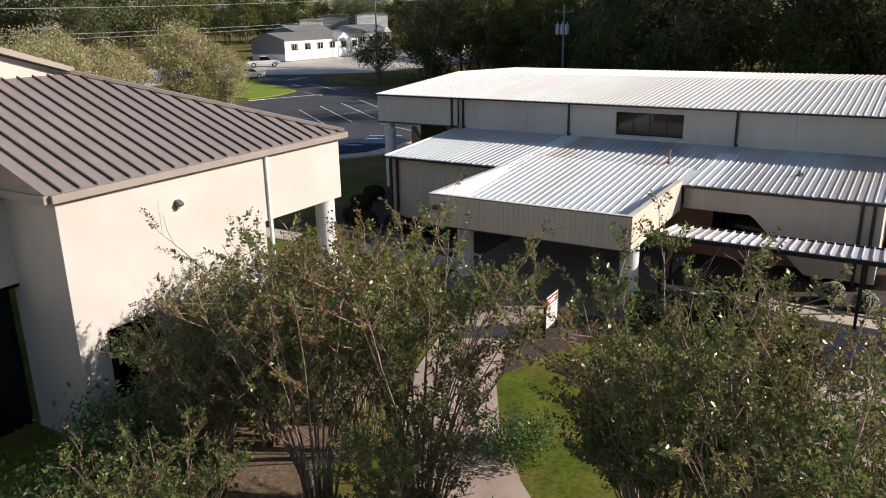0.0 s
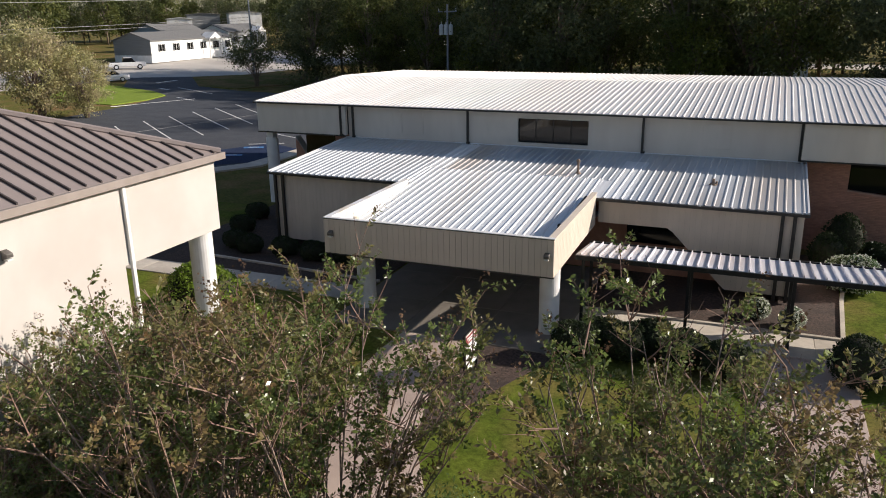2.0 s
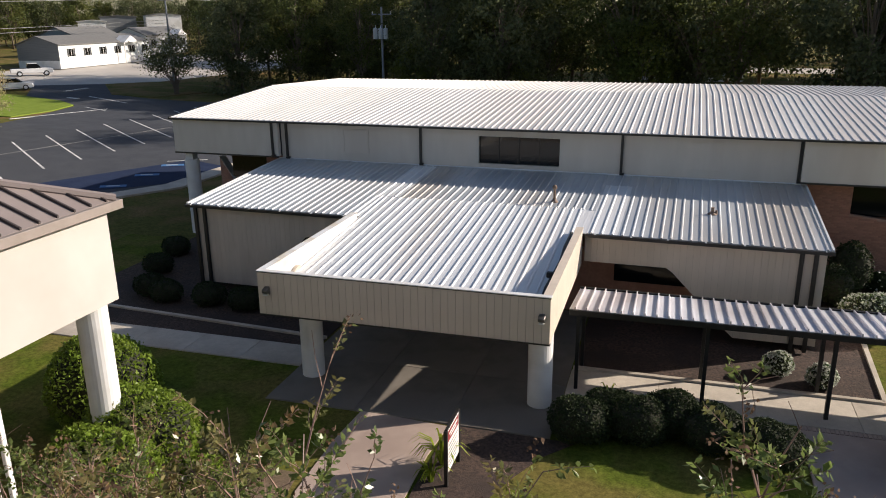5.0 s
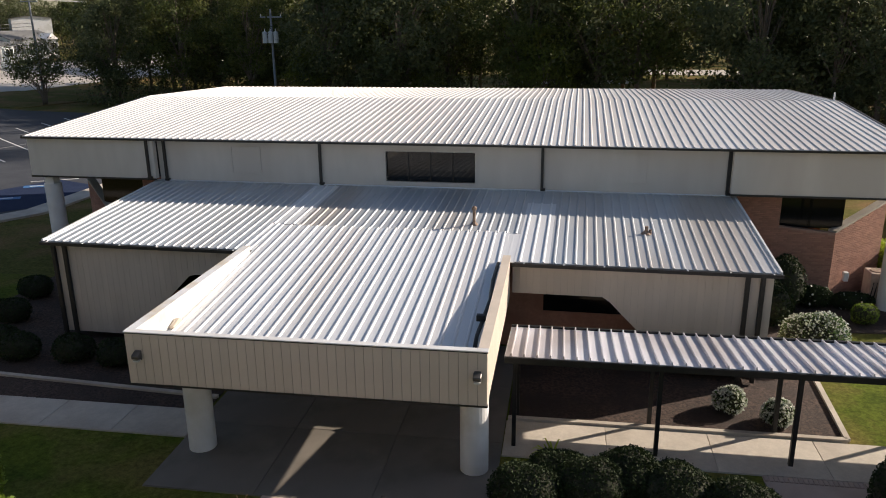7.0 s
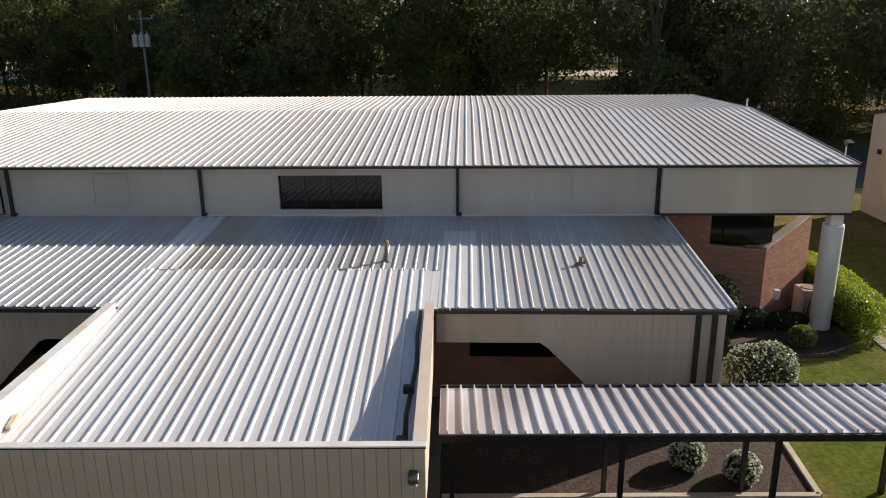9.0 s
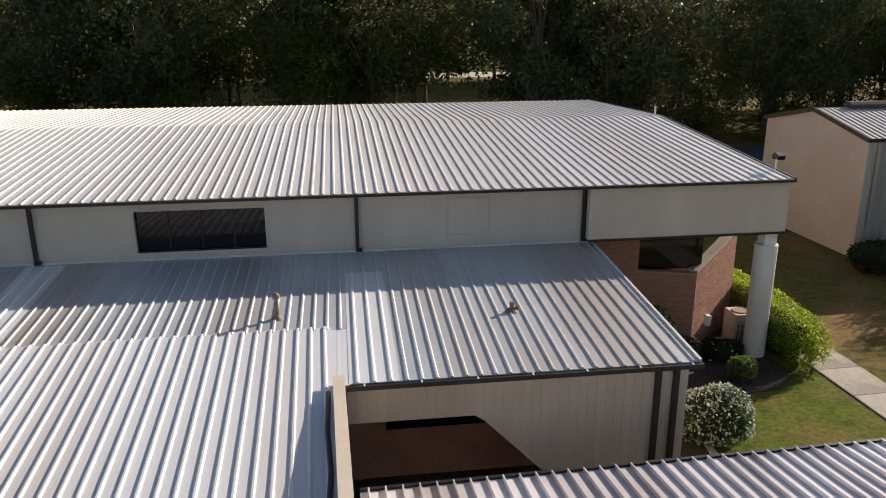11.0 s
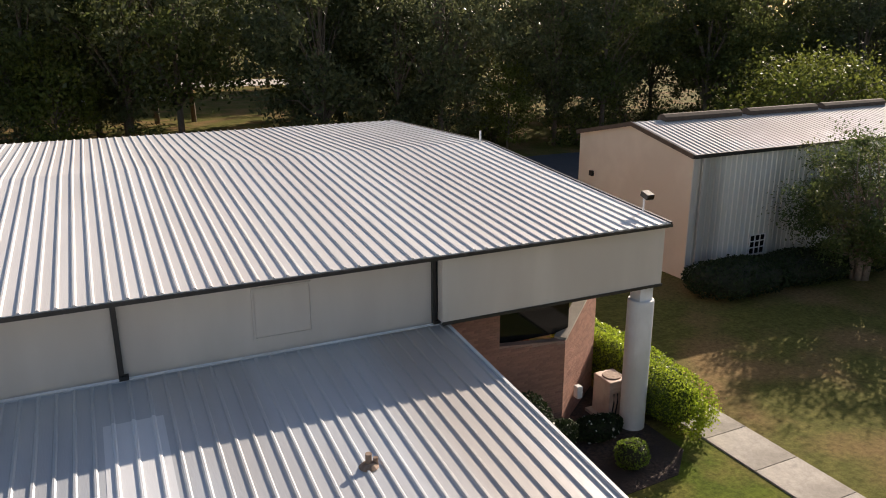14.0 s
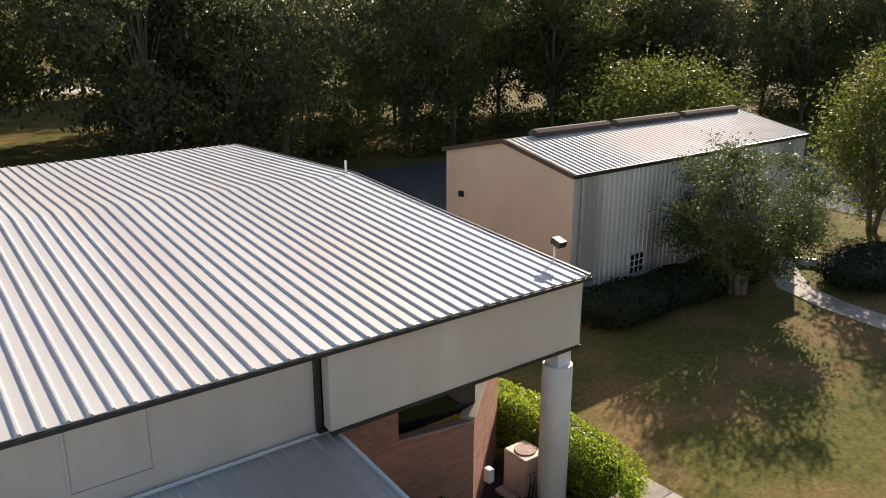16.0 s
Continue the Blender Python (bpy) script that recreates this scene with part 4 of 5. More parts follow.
for i in range(30):
    a, d = radians(30 + 44 * (i + r2.random()) / 30), r2.uniform(165, 215)
    plant("b", back, -d * math.sin(a), d * math.cos(a) + 5, r2.uniform(0.9, 1.2))

for x, y in ((24, 190), (30, 196), (18, 197), (36, 186), (12, 188), (42, 200), (26, 205)):
    plant("b", back, x, y, 0.95)
for i in range(34):
    a, d = radians(31 + 18 * (i + r2.random()) / 34), r2.uniform(236, 280)
    plant("b", back, -2.8 - d * math.sin(a), 7 + d * math.cos(a), r2.uniform(0.6, 0.9))

# olive-coloured trees beyond the neighbouring building
olive = tree_mesh("olive_tree", rng, 9.4, 3.7, 4.9, 0.11, 120, 130, 0.24, M_LEAF_OLIVE, M_BARK_PALE, 1.0, stems=8, spread=0.7, limbs=70, puff=(0.09, 0.17), facing=0.25)
tagged(olive, "yellowing olive-green small tree, thinning in autumn", "tree", "small trees beyond the brown roof")
for i, (x, y, s, a) in enumerate(((-64.6, 59.0, 1.0, 0), (-62.0, 62.0, 0.7, 160), (-61, 48, 0.85, 80), (-66, 43, 0.95, 130), (-57, 39, 0.9, 200), (-68, 36, 1.0, 20), (-58, 31, 0.9, 300), (-72, 27, 1.0, 60), (-62, 22, 1.0, 240), (-60, 44, 0.8, 30), (-72, 50, 0.95, 110), (-66, 29, 0.9, 10))):
    stand(olive, x, y, a, s, i == 0)
dry = tree_mesh("bare_shrub", rng, 6.2, 2.8, 3.2, 0.07, 60, 26, 0.16, mat("dry_twigs", (0.30, 0.23, 0.22), (0.36, 0.29, 0.27), 4, 0.9, vary=0.2), M_BARK, 0.9, stems=9, limbs=50)
tagged(stand(dry, -74, 55), "greyish-pink bare twiggy shrub", "shrub")
dk = tree_mesh("roadside_tree", rng, 7.0, 3.2, 4.5, 0.10, 70, 60, 0.30, M_LEAF_DARK, M_BARK, 0.7, stems=6, limbs=30)
tagged(stand(dk, -64.5, 93.5), "dark multi-stemmed tree beside the car park", "tree")

t = tree_mesh("yellow_tree", rng, 9.5, 3.0, 5.0, 0.14, 80, 60, 0.34, M_LEAF_YEL, M_BARK, 1.0, limbs=20, puff=(0.12, 0.22))
tagged(t, "small yellow-green tree at the sunlit edge of the wood", "tree", "yellowing trees at the wood's edge")
for i, (x, y, s) in enumerate(((-7.6, 90.0, 1.0), (-33.0, 94.5, 0.8), (26.0, 81.5, 0.75), (56.0, 79.5, 0.85), (79.0, 71.0, 0.95), (-20.0, 93.0, 0.6))):
    stand(t, x, y, 70 * i, s, i == 0)

# tree in front of the shed, and two behind and beside it
t = tree_mesh("weeping_tree", rng, 6.3, 3.2, 3.3, 0.13, 130, 260, 0.13, M_LEAF_OLIVEDK, M_BARK_PALE, 0.8, stems=6, spread=0.35, limbs=70, puff=(0.07, 0.15))
tagged(stand(t, 22.6, 46.4), "fine-leaved crape myrtle with drooping branches on the lawn", "tree")
t = tree_mesh("spreading_tree", rng, 8.3, 6.3, 4.6, 0.22, 170, 80, 0.30, M_LEAF_YEL, M_BARK, 0.8, limbs=40, puff=(0.09, 0.17))
tagged(stand(t, 42.7, 66.0), "wide bright yellow-green tree behind the shed", "tree")
t = tree_mesh("autumn_tree", rng, 9.8, 3.6, 5.2, 0.16, 140, 85, 0.24, M_LEAF_YEL, M_BARK, 0.95, stems=2, limbs=50, puff=(0.12, 0.22))
tagged(stand(t, 37.0, 47.3), "tall tree with leaves turning yellow and rust", "tree")

# crape myrtles in the court under the camera
myr = []
rng_m = np.random.default_rng(31)
for i in range(3):
    h = [6.9, 6.4, 5.4][i]
    t = myrtle_mesh("crape_myrtle", rng_m, h, [2.7, 2.5, 2.2][i])
    tagged(t, "many-stemmed crape myrtle with thin reddish-green foliage", "tree", "crape myrtles in the court")
    myr.append(t)
for i, (k, x, y, s, a) in enumerate(((0, -7.5, 14.7, 1.03, 0), (1, -2.5, 15.3, 1.12, 40), (2, -11.4, 17.0, 0.98, 80), (0, -9.2, 13.4, 1.02, 120), (1, -1.6, 16.0, 0.97, 200), (2, -12.0, 13.0, 0.9, 150), (0, -0.2, 13.0, 0.98, 250), (2, 2.4, 13.4, 0.9, 20), (2, -12.3, 15.2, 0.88, 210), (2, 1.8, 12.2, 0.95, 190), (2, 3.6, 15.0, 0.78, 260), (1, -9.9, 15.8, 0.95, 300), (1, 0.6, 14.2, 0.96, 140), (2, -12.5, 18.9, 0.6, 220), (2, -6.4, 13.0, 0.78, 330), (2, -13.2, 13.8, 0.82, 170), (1, -3.0, 15.9, 0.76, 15), (2, -0.8, 15.9, 0.74, 75), (2, 1.6, 15.8, 0.74, 135), (2, -14.2, 15.8, 0.82, 35), (2, -14.3, 17.4, 0.8, 95), (2, -9.6, 9.8, 0.75, 75), (2, 2.8, 15.4, 0.85, 315))):
    stand(myr[k], x, y, a, s, i < 3 and k == i)
low = tree_mesh("low_shrub", rng, 2.4, 1.7, 1.1, 0.03, 80, 55, 0.16, M_LEAF_BROAD, M_BARK_PALE, 1.0, stems=9, limbs=40)
tagged(low, "low broad-leaved evergreen shrub", "shrub", "shrubs below the cream wall")
for i, (x, y, s) in enumerate(((-13.6, 12.2, 1.0), (-12.4, 9.6, 0.95), (-14.2, 15.5, 1.1), (-10.4, 8.6, 0.8), (-13.4, 18.2, 1.0), (-9.2, 10.0, 0.7), (-7.6, 12.6, 0.6), (-4.6, 12.6, 0.7), (-6.6, 17.6, 0.5), (-11.0, 10.6, 0.9), (-12.0, 7.8, 0.8))):
    stand(low, x, y, 50 * i, s, i == 0)


def bush(name, x, y, rx, ry, h, material, n, leaf, label, group="", box_like=2.0, seed=1, category="shrub", z0=0.0, blossom=0):
    """A clipped shrub: a solid core, coloured dark as the shade inside, under a close coat of leaves."""
    g = np.random.default_rng(seed)
    root = empty(name, (x, y, z0), label, category, group)
    u = g.normal(size=(n, 3))
    u /= (np.abs(u) ** box_like).sum(axis=1)[:, None] ** (1 / box_like)
    u[:, 2] = np.where(u[:, 2] < -0.75, -u[:, 2], u[:, 2])
    wob = 1 + 0.05 * np.sin(5 * u[:, :1] + seed) + 0.05 * np.cos(6 * u[:, 1:2]) + g.normal(size=(n, 1)) * 0.035
    c = u * wob * np.array([rx, ry, h / 2]) + np.array([x, y, z0 + h / 2])
    q = quads("foliage", leaves(c, leaf, g, 0.3, 0.6, 0.45 * u), material, root)
    if blossom:
        k = c[:blossom] + u[:blossom] * 0.03
        quads("blossom", leaves(k, 0.08, g, 0.2, 0.8, u[:blossom]), M_FLOWER, root)
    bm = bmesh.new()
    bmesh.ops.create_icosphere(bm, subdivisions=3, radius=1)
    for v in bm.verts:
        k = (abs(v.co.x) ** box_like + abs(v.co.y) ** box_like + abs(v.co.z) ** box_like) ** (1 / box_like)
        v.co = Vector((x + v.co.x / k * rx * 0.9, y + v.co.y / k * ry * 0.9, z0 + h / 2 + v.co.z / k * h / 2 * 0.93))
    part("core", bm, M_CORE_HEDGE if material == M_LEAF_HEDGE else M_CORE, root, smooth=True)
    return root


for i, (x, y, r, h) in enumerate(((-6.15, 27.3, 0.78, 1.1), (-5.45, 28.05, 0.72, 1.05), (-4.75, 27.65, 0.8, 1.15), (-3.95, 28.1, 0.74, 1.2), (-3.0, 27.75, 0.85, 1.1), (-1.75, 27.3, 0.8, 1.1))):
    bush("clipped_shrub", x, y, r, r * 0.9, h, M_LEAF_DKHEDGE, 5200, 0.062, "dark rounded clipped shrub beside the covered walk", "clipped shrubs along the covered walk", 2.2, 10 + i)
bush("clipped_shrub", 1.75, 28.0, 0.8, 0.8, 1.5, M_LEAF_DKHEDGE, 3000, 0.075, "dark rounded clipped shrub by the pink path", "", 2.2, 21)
for i, (x, y, rx, ry, h) in enumerate(((-18.4, 24.9, 1.5, 1.3, 2.3), (-16.0, 23.2, 1.35, 1.2, 2.0), (-15.2, 21.0, 1.2, 1.1, 2.3), (-13.9, 22.4, 0.7, 0.6, 1.1))):
    bush("clipped_holly", x, y, rx, ry, h, M_LEAF_HOLLY, 6500, 0.10, "large rounded holly clipped into a mound", "clipped hollies by the white column", 2.1, 40 + i)
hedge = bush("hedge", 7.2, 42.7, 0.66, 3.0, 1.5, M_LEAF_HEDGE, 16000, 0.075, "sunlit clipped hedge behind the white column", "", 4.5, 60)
bush("small_round_shrub", 4.8, 39.4, 0.42, 0.42, 0.75, M_LEAF_HOLLY, 1500, 0.05, "small round clipped shrub", "", 2, 61)
bush("blossoming_shrub", 2.3, 36.4, 0.95, 0.85, 1.4, M_LEAF_BROAD, 3600, 0.08, "shrub covered in small white blossom", "", 2.1, 62, blossom=1500)
for i, (x, y, r) in enumerate(((-0.95, 32.5, 0.4), (0.15, 31.95, 0.38))):
    bush("variegated_shrub", x, y, r, r, 0.7, M_LEAF_BROAD, 1300, 0.055, "small pale variegated shrub in the mulch bed", "shrubs in the mulch bed", 2, 63 + i, blossom=600)
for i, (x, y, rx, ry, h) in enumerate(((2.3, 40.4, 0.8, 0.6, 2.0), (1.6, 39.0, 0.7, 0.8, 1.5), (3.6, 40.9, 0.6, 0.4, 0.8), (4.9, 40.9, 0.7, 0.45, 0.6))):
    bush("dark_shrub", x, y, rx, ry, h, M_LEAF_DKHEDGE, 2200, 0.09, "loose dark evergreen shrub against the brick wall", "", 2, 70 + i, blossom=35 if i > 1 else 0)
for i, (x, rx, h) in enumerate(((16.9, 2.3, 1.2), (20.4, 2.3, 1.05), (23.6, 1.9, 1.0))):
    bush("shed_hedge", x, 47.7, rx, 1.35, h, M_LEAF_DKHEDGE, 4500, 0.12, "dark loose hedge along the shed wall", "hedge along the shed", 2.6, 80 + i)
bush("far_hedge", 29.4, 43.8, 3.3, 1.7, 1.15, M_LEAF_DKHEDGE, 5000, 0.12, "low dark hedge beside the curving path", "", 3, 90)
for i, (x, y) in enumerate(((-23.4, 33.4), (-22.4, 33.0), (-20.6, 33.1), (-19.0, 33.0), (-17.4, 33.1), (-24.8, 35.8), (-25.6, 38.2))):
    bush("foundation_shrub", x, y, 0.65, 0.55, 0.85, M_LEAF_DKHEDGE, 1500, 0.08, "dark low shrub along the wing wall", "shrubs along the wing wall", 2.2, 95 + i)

# ---- walks and beds ----
tagged(finish("court_lawn", box(-30.0, 7.34, 5.0, 40.6, -0.05, 0.012), M_GRASS_GREEN), "green mown lawn round the portico", "lawn", kind="structure")
slabs("portico_floor", -14.9, -6.85, 27.07, 35.9, 3, 3, M_CONC_DK, "dark grey concrete floor under the portico")
slabs("west_walk", -40.0, -14.92, 29.2, 30.6, 12, 1, M_CONC, "pale concrete walk with slanting joints")
slabs("east_walk", -6.83, 16.0, 29.45, 31.15, 9, 1, M_CONC, "pale concrete walk under the canopy")
slabs("lawn_path", 7.36, 8.82, 31.2, 41.2, 1, 6, M_CONC_PATH, "grey concrete path across the lawn")
slabs("pink_path", -0.8, 1.75, 12.0, 29.2, 1, 6, M_CONC_PINK, "pinkish concrete path")


def ribbon(name, centre, width, z, material, label, category="walkway", thick=0.12):
    """A walk along a line of plan points."""
    bm = bmesh.new()
    rows = []
    pts = [Vector(p) for p in centre]
    for i, p in enumerate(pts):
        d = (pts[min(i + 1, len(pts) - 1)] - pts[max(i - 1, 0)]).normalized()
        n = Vector((-d.y, d.x)) * width / 2
        a, b = p + n, p - n
        za, zb = rise(a.x) + z, rise(b.x) + z
        rows.append([bm.verts.new(c) for c in ((a.x, a.y, za), (b.x, b.y, zb), (b.x, b.y, zb - thick), (a.x, a.y, za - thick))])
    for r, s in zip(rows, rows[1:]):
        for k in range(4):
            bm.faces.new((r[k], r[(k + 1) % 4], s[(k + 1) % 4], s[k]))
    bm.faces.new(rows[0][::-1])
    bm.faces.new(rows[-1])
    bmesh.ops.recalc_face_normals(bm, faces=bm.faces[:])
    return tagged(finish(name, bm, material), label, category, kind="structure")


ribbon("court_path", [(-10.75, 27.03), (-10.85, 25.5), (-10.8, 23.5), (-10.0, 20.5), (-8.6, 18.0), (-6.9, 15.8), (-4.6, 13.6), (-1.5, 12.6)], 2.5, 0.045, M_CONC_PINK, "curving pinkish concrete path in the court")
ribbon("garden_path", [(29.6, 49.4), (27.2, 47.0), (25.2, 45.3), (24.4, 43.2), (24.1, 41.0), (24.0, 36.0)], 1.4, 0.045, M_CONC_PATH, "curving concrete path by the shed")
row = tagged(finish("paver_border", box(-0.8, 1.8, 29.22, 29.43, -0.05, 0.03), M_CONC_PINK), "row of brick pavers across the path", "paving", kind="structure")
pv = None
for i in range(24):
    if pv is None:
        pv = finish("paver", box(-0.045, 0.045, -0.1, 0.1, 0.0, 0.055), M_CONC_PINK, row, bevel=0.006)
        ob = pv
    else:
        ob = adopt(new("paver", pv.data), row)
    ob.location = (-0.74 + i * 0.108, 29.325, 0)


def bed(name, pts, label, z=0.035, material=None):
    return tagged(finish(name, prism(pts, -0.05, z), material or M_MULCH), label, "mulch bed", kind="structure")


bed("mulch_bed_east", [(-6.8, 31.25), (1.6, 31.3), (1.85, 35.0), (2.2, 41.6), (-6.8, 35.9)], "brown pine-bark mulch bed")
bed("mulch_bed_west", [(-26.5, 30.63), (-15.0, 30.63), (-15.0, 35.9), (-26.5, 41.5)], "shaded mulch bed along the wing")
bed("mulch_bed_sign", [(-9.45, 27.03), (-6.2, 27.03), (-6.9, 26.2), (-7.4, 25.2), (-8.1, 23.4), (-8.9, 21.2), (-9.3, 21.4), (-9.5, 24.0)], "brown mulch bed round the sign")
bed("mulch_bed_column", [(2.3, 38.4), (5.6, 38.6), (6.5, 39.4), (6.5, 44.0), (4.4, 41.6), (2.3, 41.6)], "dark mulch bed beside the brick wall")
bed("leaf_litter", [(-15.7, 7.0), (-7.5, 6.5), (-7.6, 9.5), (-9.3, 13.0), (-11.5, 18.0), (-12.3, 24.0), (-15.7, 24.0)], "brown leaf litter under the shrubs", 0.02, M_LITTER)


def kerb(name, pts, label, w=0.14, h=0.11, material=None):
    bm = bmesh.new()
    for (ax, ay), (bx, by) in zip(pts, pts[1:]):
        d = Vector((bx - ax, by - ay)).normalized()
        n = Vector((-d.y, d.x)) * w / 2
        prism([(ax + n.x, ay + n.y), (bx + n.x, by + n.y), (bx - n.x, by - n.y), (ax - n.x, ay - n.y)], -0.05, h, bm)
    return tagged(finish(name, bm, material or M_CONC), label, "kerb", kind="structure")


kerb("bed_kerb_east", [(-6.8, 31.25), (1.65, 31.28), (1.9, 35.0), (2.25, 38.3)], "narrow concrete bed edging")
kerb("bed_kerb_west", [(-24.5, 31.95), (-15.0, 31.3)], "narrow concrete bed edging")

# ---- car park and street ----
def draped(name, pts, material, label, category, lift=0.03):
    """A flat paved area that follows the sloping land."""
    xs = [p[0] for p in pts]
    bm = bmesh.new()
    vs = [bm.verts.new((x, y, 0)) for x, y in pts]
    bm.faces.new(vs)
    cuts = [x for x in [-34] + list(range(-124, -30, 5)) if min(xs) < x < max(xs)]
    for c in cuts:
        bmesh.ops.bisect_plane(bm, geom=bm.verts[:] + bm.edges[:] + bm.faces[:], plane_co=(c, 0, 0), plane_no=(1, 0, 0))
    r = bmesh.ops.extrude_face_region(bm, geom=bm.faces[:])
    up = {v for v in r["geom"] if isinstance(v, bmesh.types.BMVert)}
    for v in bm.verts:
        v.co.z = rise(v.co.x) + (lift if v in up else -0.1)
    bmesh.ops.recalc_face_normals(bm, faces=bm.faces[:])
    return tagged(finish(name, bm, material), label, category, kind="structure")


draped("car_park", [(-40.5, 41.0), (-35.4, 50.6), (-35.0, 62.0), (-36.0, 90.0), (-64.0, 88.5), (-71.4, 90.2), (-80.6, 100.2), (-87.0, 94.0), (-79.0, 84.5), (-67.5, 79.5), (-65.0, 70.5), (-62.0, 40.0)], M_ASPHALT, "dark asphalt car park with white bay lines", "car park")
draped("grass_island", [(-66.8, 70.0), (-66.6, 75.0), (-68.0, 79.8), (-71.9, 82.2), (-79.6, 84.2), (-84.0, 84.5), (-78.0, 69.0)], M_GRASS_LIT, "bright green grass island by the entry", "grass", 0.09)
draped("grass_verge", [(-65.0, 90.0), (-71.2, 89.9), (-80.2, 99.6), (-76.6, 105.4), (-62.0, 100.0)], M_GRASS, "dry grass verge by the street", "grass", 0.09)
draped("street", [(-80.4, 99.6), (-76.5, 106.5), (-72.0, 150.0), (-76.0, 230.0), (-106.0, 230.0), (-105.6, 118.0), (-112.0, 60.0), (-116.0, -30.0), (-95.0, -30.0), (-89.0, 60.0), (-85.6, 90.9)], M_STREET, "pale worn street and gravel apron", "street", 0.025)
draped("disabled_bays", [(-43.5, 46.6), (-41.0, 44.6), (-35.55, 51.2), (-35.25, 57.4), (-38.6, 58.4)], M_BLUE_ASPH, "freshly sealed blue-black bays", "parking bays", 0.045)
draped("lot_walk", [(-40.2, 40.9), (-39.2, 40.4), (-33.9, 50.4), (-33.6, 62.0), (-34.9, 62.0), (-35.3, 50.6)], M_CONC, "pale concrete kerb walk along the car park", "walkway", 0.12)
draped("rear_lot", [(6.0, 64.0), (60.0, 60.0), (62.0, 74.0), (30.0, 78.0), (6.0, 79.0)], M_ASPHALT, "asphalt car park behind the hall", "car park")
draped("side_lot", [(40.0, 44.0), (62.0, 40.0), (64.0, 59.0), (40.0, 60.0)], M_ASPHALT, "asphalt yard beside the shed", "car park")
draped("far_road", [(2.0, 158.0), (60.0, 152.0), (60.0, 166.0), (2.0, 172.0)], M_STREET, "pale road seen through the wood", "street", 0.05)


def stripe(a, b, w=0.12, lift=0.045, material=None, name="bay_line"):
    a, b = Vector(a), Vector(b)
    d = (b - a).normalized()
    n = Vector((-d.y, d.x)) * w / 2
    ob = draped(name, [tuple(a + n), tuple(b + n), tuple(b - n), tuple(a - n)], material or M_STRIPE, "white painted parking bay line", "road marking", lift)
    ob["group"] = "bay lines"
    return ob


for i in range(10):
    y = 44.7 + 3.6 * i
    stripe((-45.9, y), (-55.9, y + 7.3), 0.14)
stripe((-53.8, 48.0), (-47.2, 82.0), 0.10, material=M_STRIPE_WORN)
stripe((-39.9, 57.3), (-37.6, 59.0), 0.14)
for i in range(4):
    stripe((-38.0 + 0.1 * i, 61.6 + 3.4 * i), (-43.0, 63.4 + 3.4 * i), 0.14)
for x0, y0 in ((-38.0, 49.3), (-38.2, 52.9), (-38.6, 56.3)):
    stripe((x0 - 0.7, y0 - 0.5), (x0 + 0.6, y0 + 0.35), 0.6, 0.06, M_BLUE, "bay_symbol")
    stripe((x0 - 0.4, y0 - 0.3), (x0 + 0.25, y0 + 0.15), 0.14, 0.075, M_STRIPE, "bay_symbol_mark")
for a, b, w in (((-78.8, 90.5), (-78.9, 94.7), 0.35), ((-73.6, 85.2), (-71.9, 84.9), 0.5), ((-72.4, 87.3), (-64.4, 84.0), 0.15), ((-66.0, 79.2), (-62.1, 77.7), 0.15), ((-66.0, 69.0), (-62.9, 79.0), 0.15)):
    stripe(a, b, w)
for i in range(5):
    stripe((9.0 + 3 * i, 70.0), (9.8 + 3 * i, 75.0), 0.14)


# ---- homes across the street ----
def mobile_home(x, y, length, depth, turn, wall, end, roof, label, porch=True, h=2.9, peak=1.2, lift=0.0):
    home = empty("mobile_home", (0, 0, 0), label, "house", "manufactured homes across the street")
    L, D = length / 2, depth / 2
    part("wall", box(-L, L, -D, D, 0, h), [wall], home)
    part("end_wall", prism([(-D, 0.0), (D, 0.0), (D, h), (0, h + peak), (-D, h)], -L - 0.06, -L, axis="x"), end, home)
    part("end_wall", prism([(-D, 0.0), (D, 0.0), (D, h), (0, h + peak), (-D, h)], L, L + 0.06, axis="x"), end, home)
    part("roof", prism([(-D - 0.3, h - 0.05), (0, h + peak), (D + 0.3, h - 0.05), (D + 0.3, h + 0.08), (0, h + peak + 0.14), (-D - 0.3, h + 0.08)], -L - 0.3, L + 0.3, axis="x"), roof, home, "shingled gable roof")
    part("skirting", box(-L - 0.08, L + 0.08, -D - 0.03, D + 0.03, 0, 0.6 + lift), M_WHITE, home)
    for i in range(max(3, int(length / 3.6))):
        u = -L + (i + 0.7) * length / max(3, int(length / 3.6))
        if u > L - 0.8:
            continue
        w = part("window", box(u - 0.55, u + 0.55, -D - 0.05, -D, 1.2 + lift, 2.4 + lift), M_GLASS, home)
        part("window_frame", box(u - 0.62, u + 0.62, -D - 0.07, -D - 0.05, 2.4 + lift, 2.48 + lift), M_WHITE, w)
        part("mullion", box(u - 0.03, u + 0.03, -D - 0.07, -D - 0.05, 1.2 + lift, 2.4 + lift), M_WHITE, w)
        for k in (-0.8, 0.8):
            part("shutter", box(u + k - 0.14, u + k + 0.14, -D - 0.06, -D, 1.15 + lift, 2.45 + lift), M_SHUTTER, home)
    if porch:
        part("porch_gable", prism([(L * 0.25, h - 0.1), (L * 0.25 + 4.2, h - 0.1), (L * 0.25 + 2.1, h + 1.1)], -D - 1.4, -D + 1.0, axis="y"), M_WHITE, home, "white porch gable")
        for k in (0.2, 4.0):
            part("porch_post", box(L * 0.25 + k - 0.08, L * 0.25 + k + 0.08, -D - 1.3, -D - 1.14, 0, h - 0.1), M_WHITE, home)
    home.matrix_basis = pose(x, y, rise(x), 0, 0, turn)
    return home


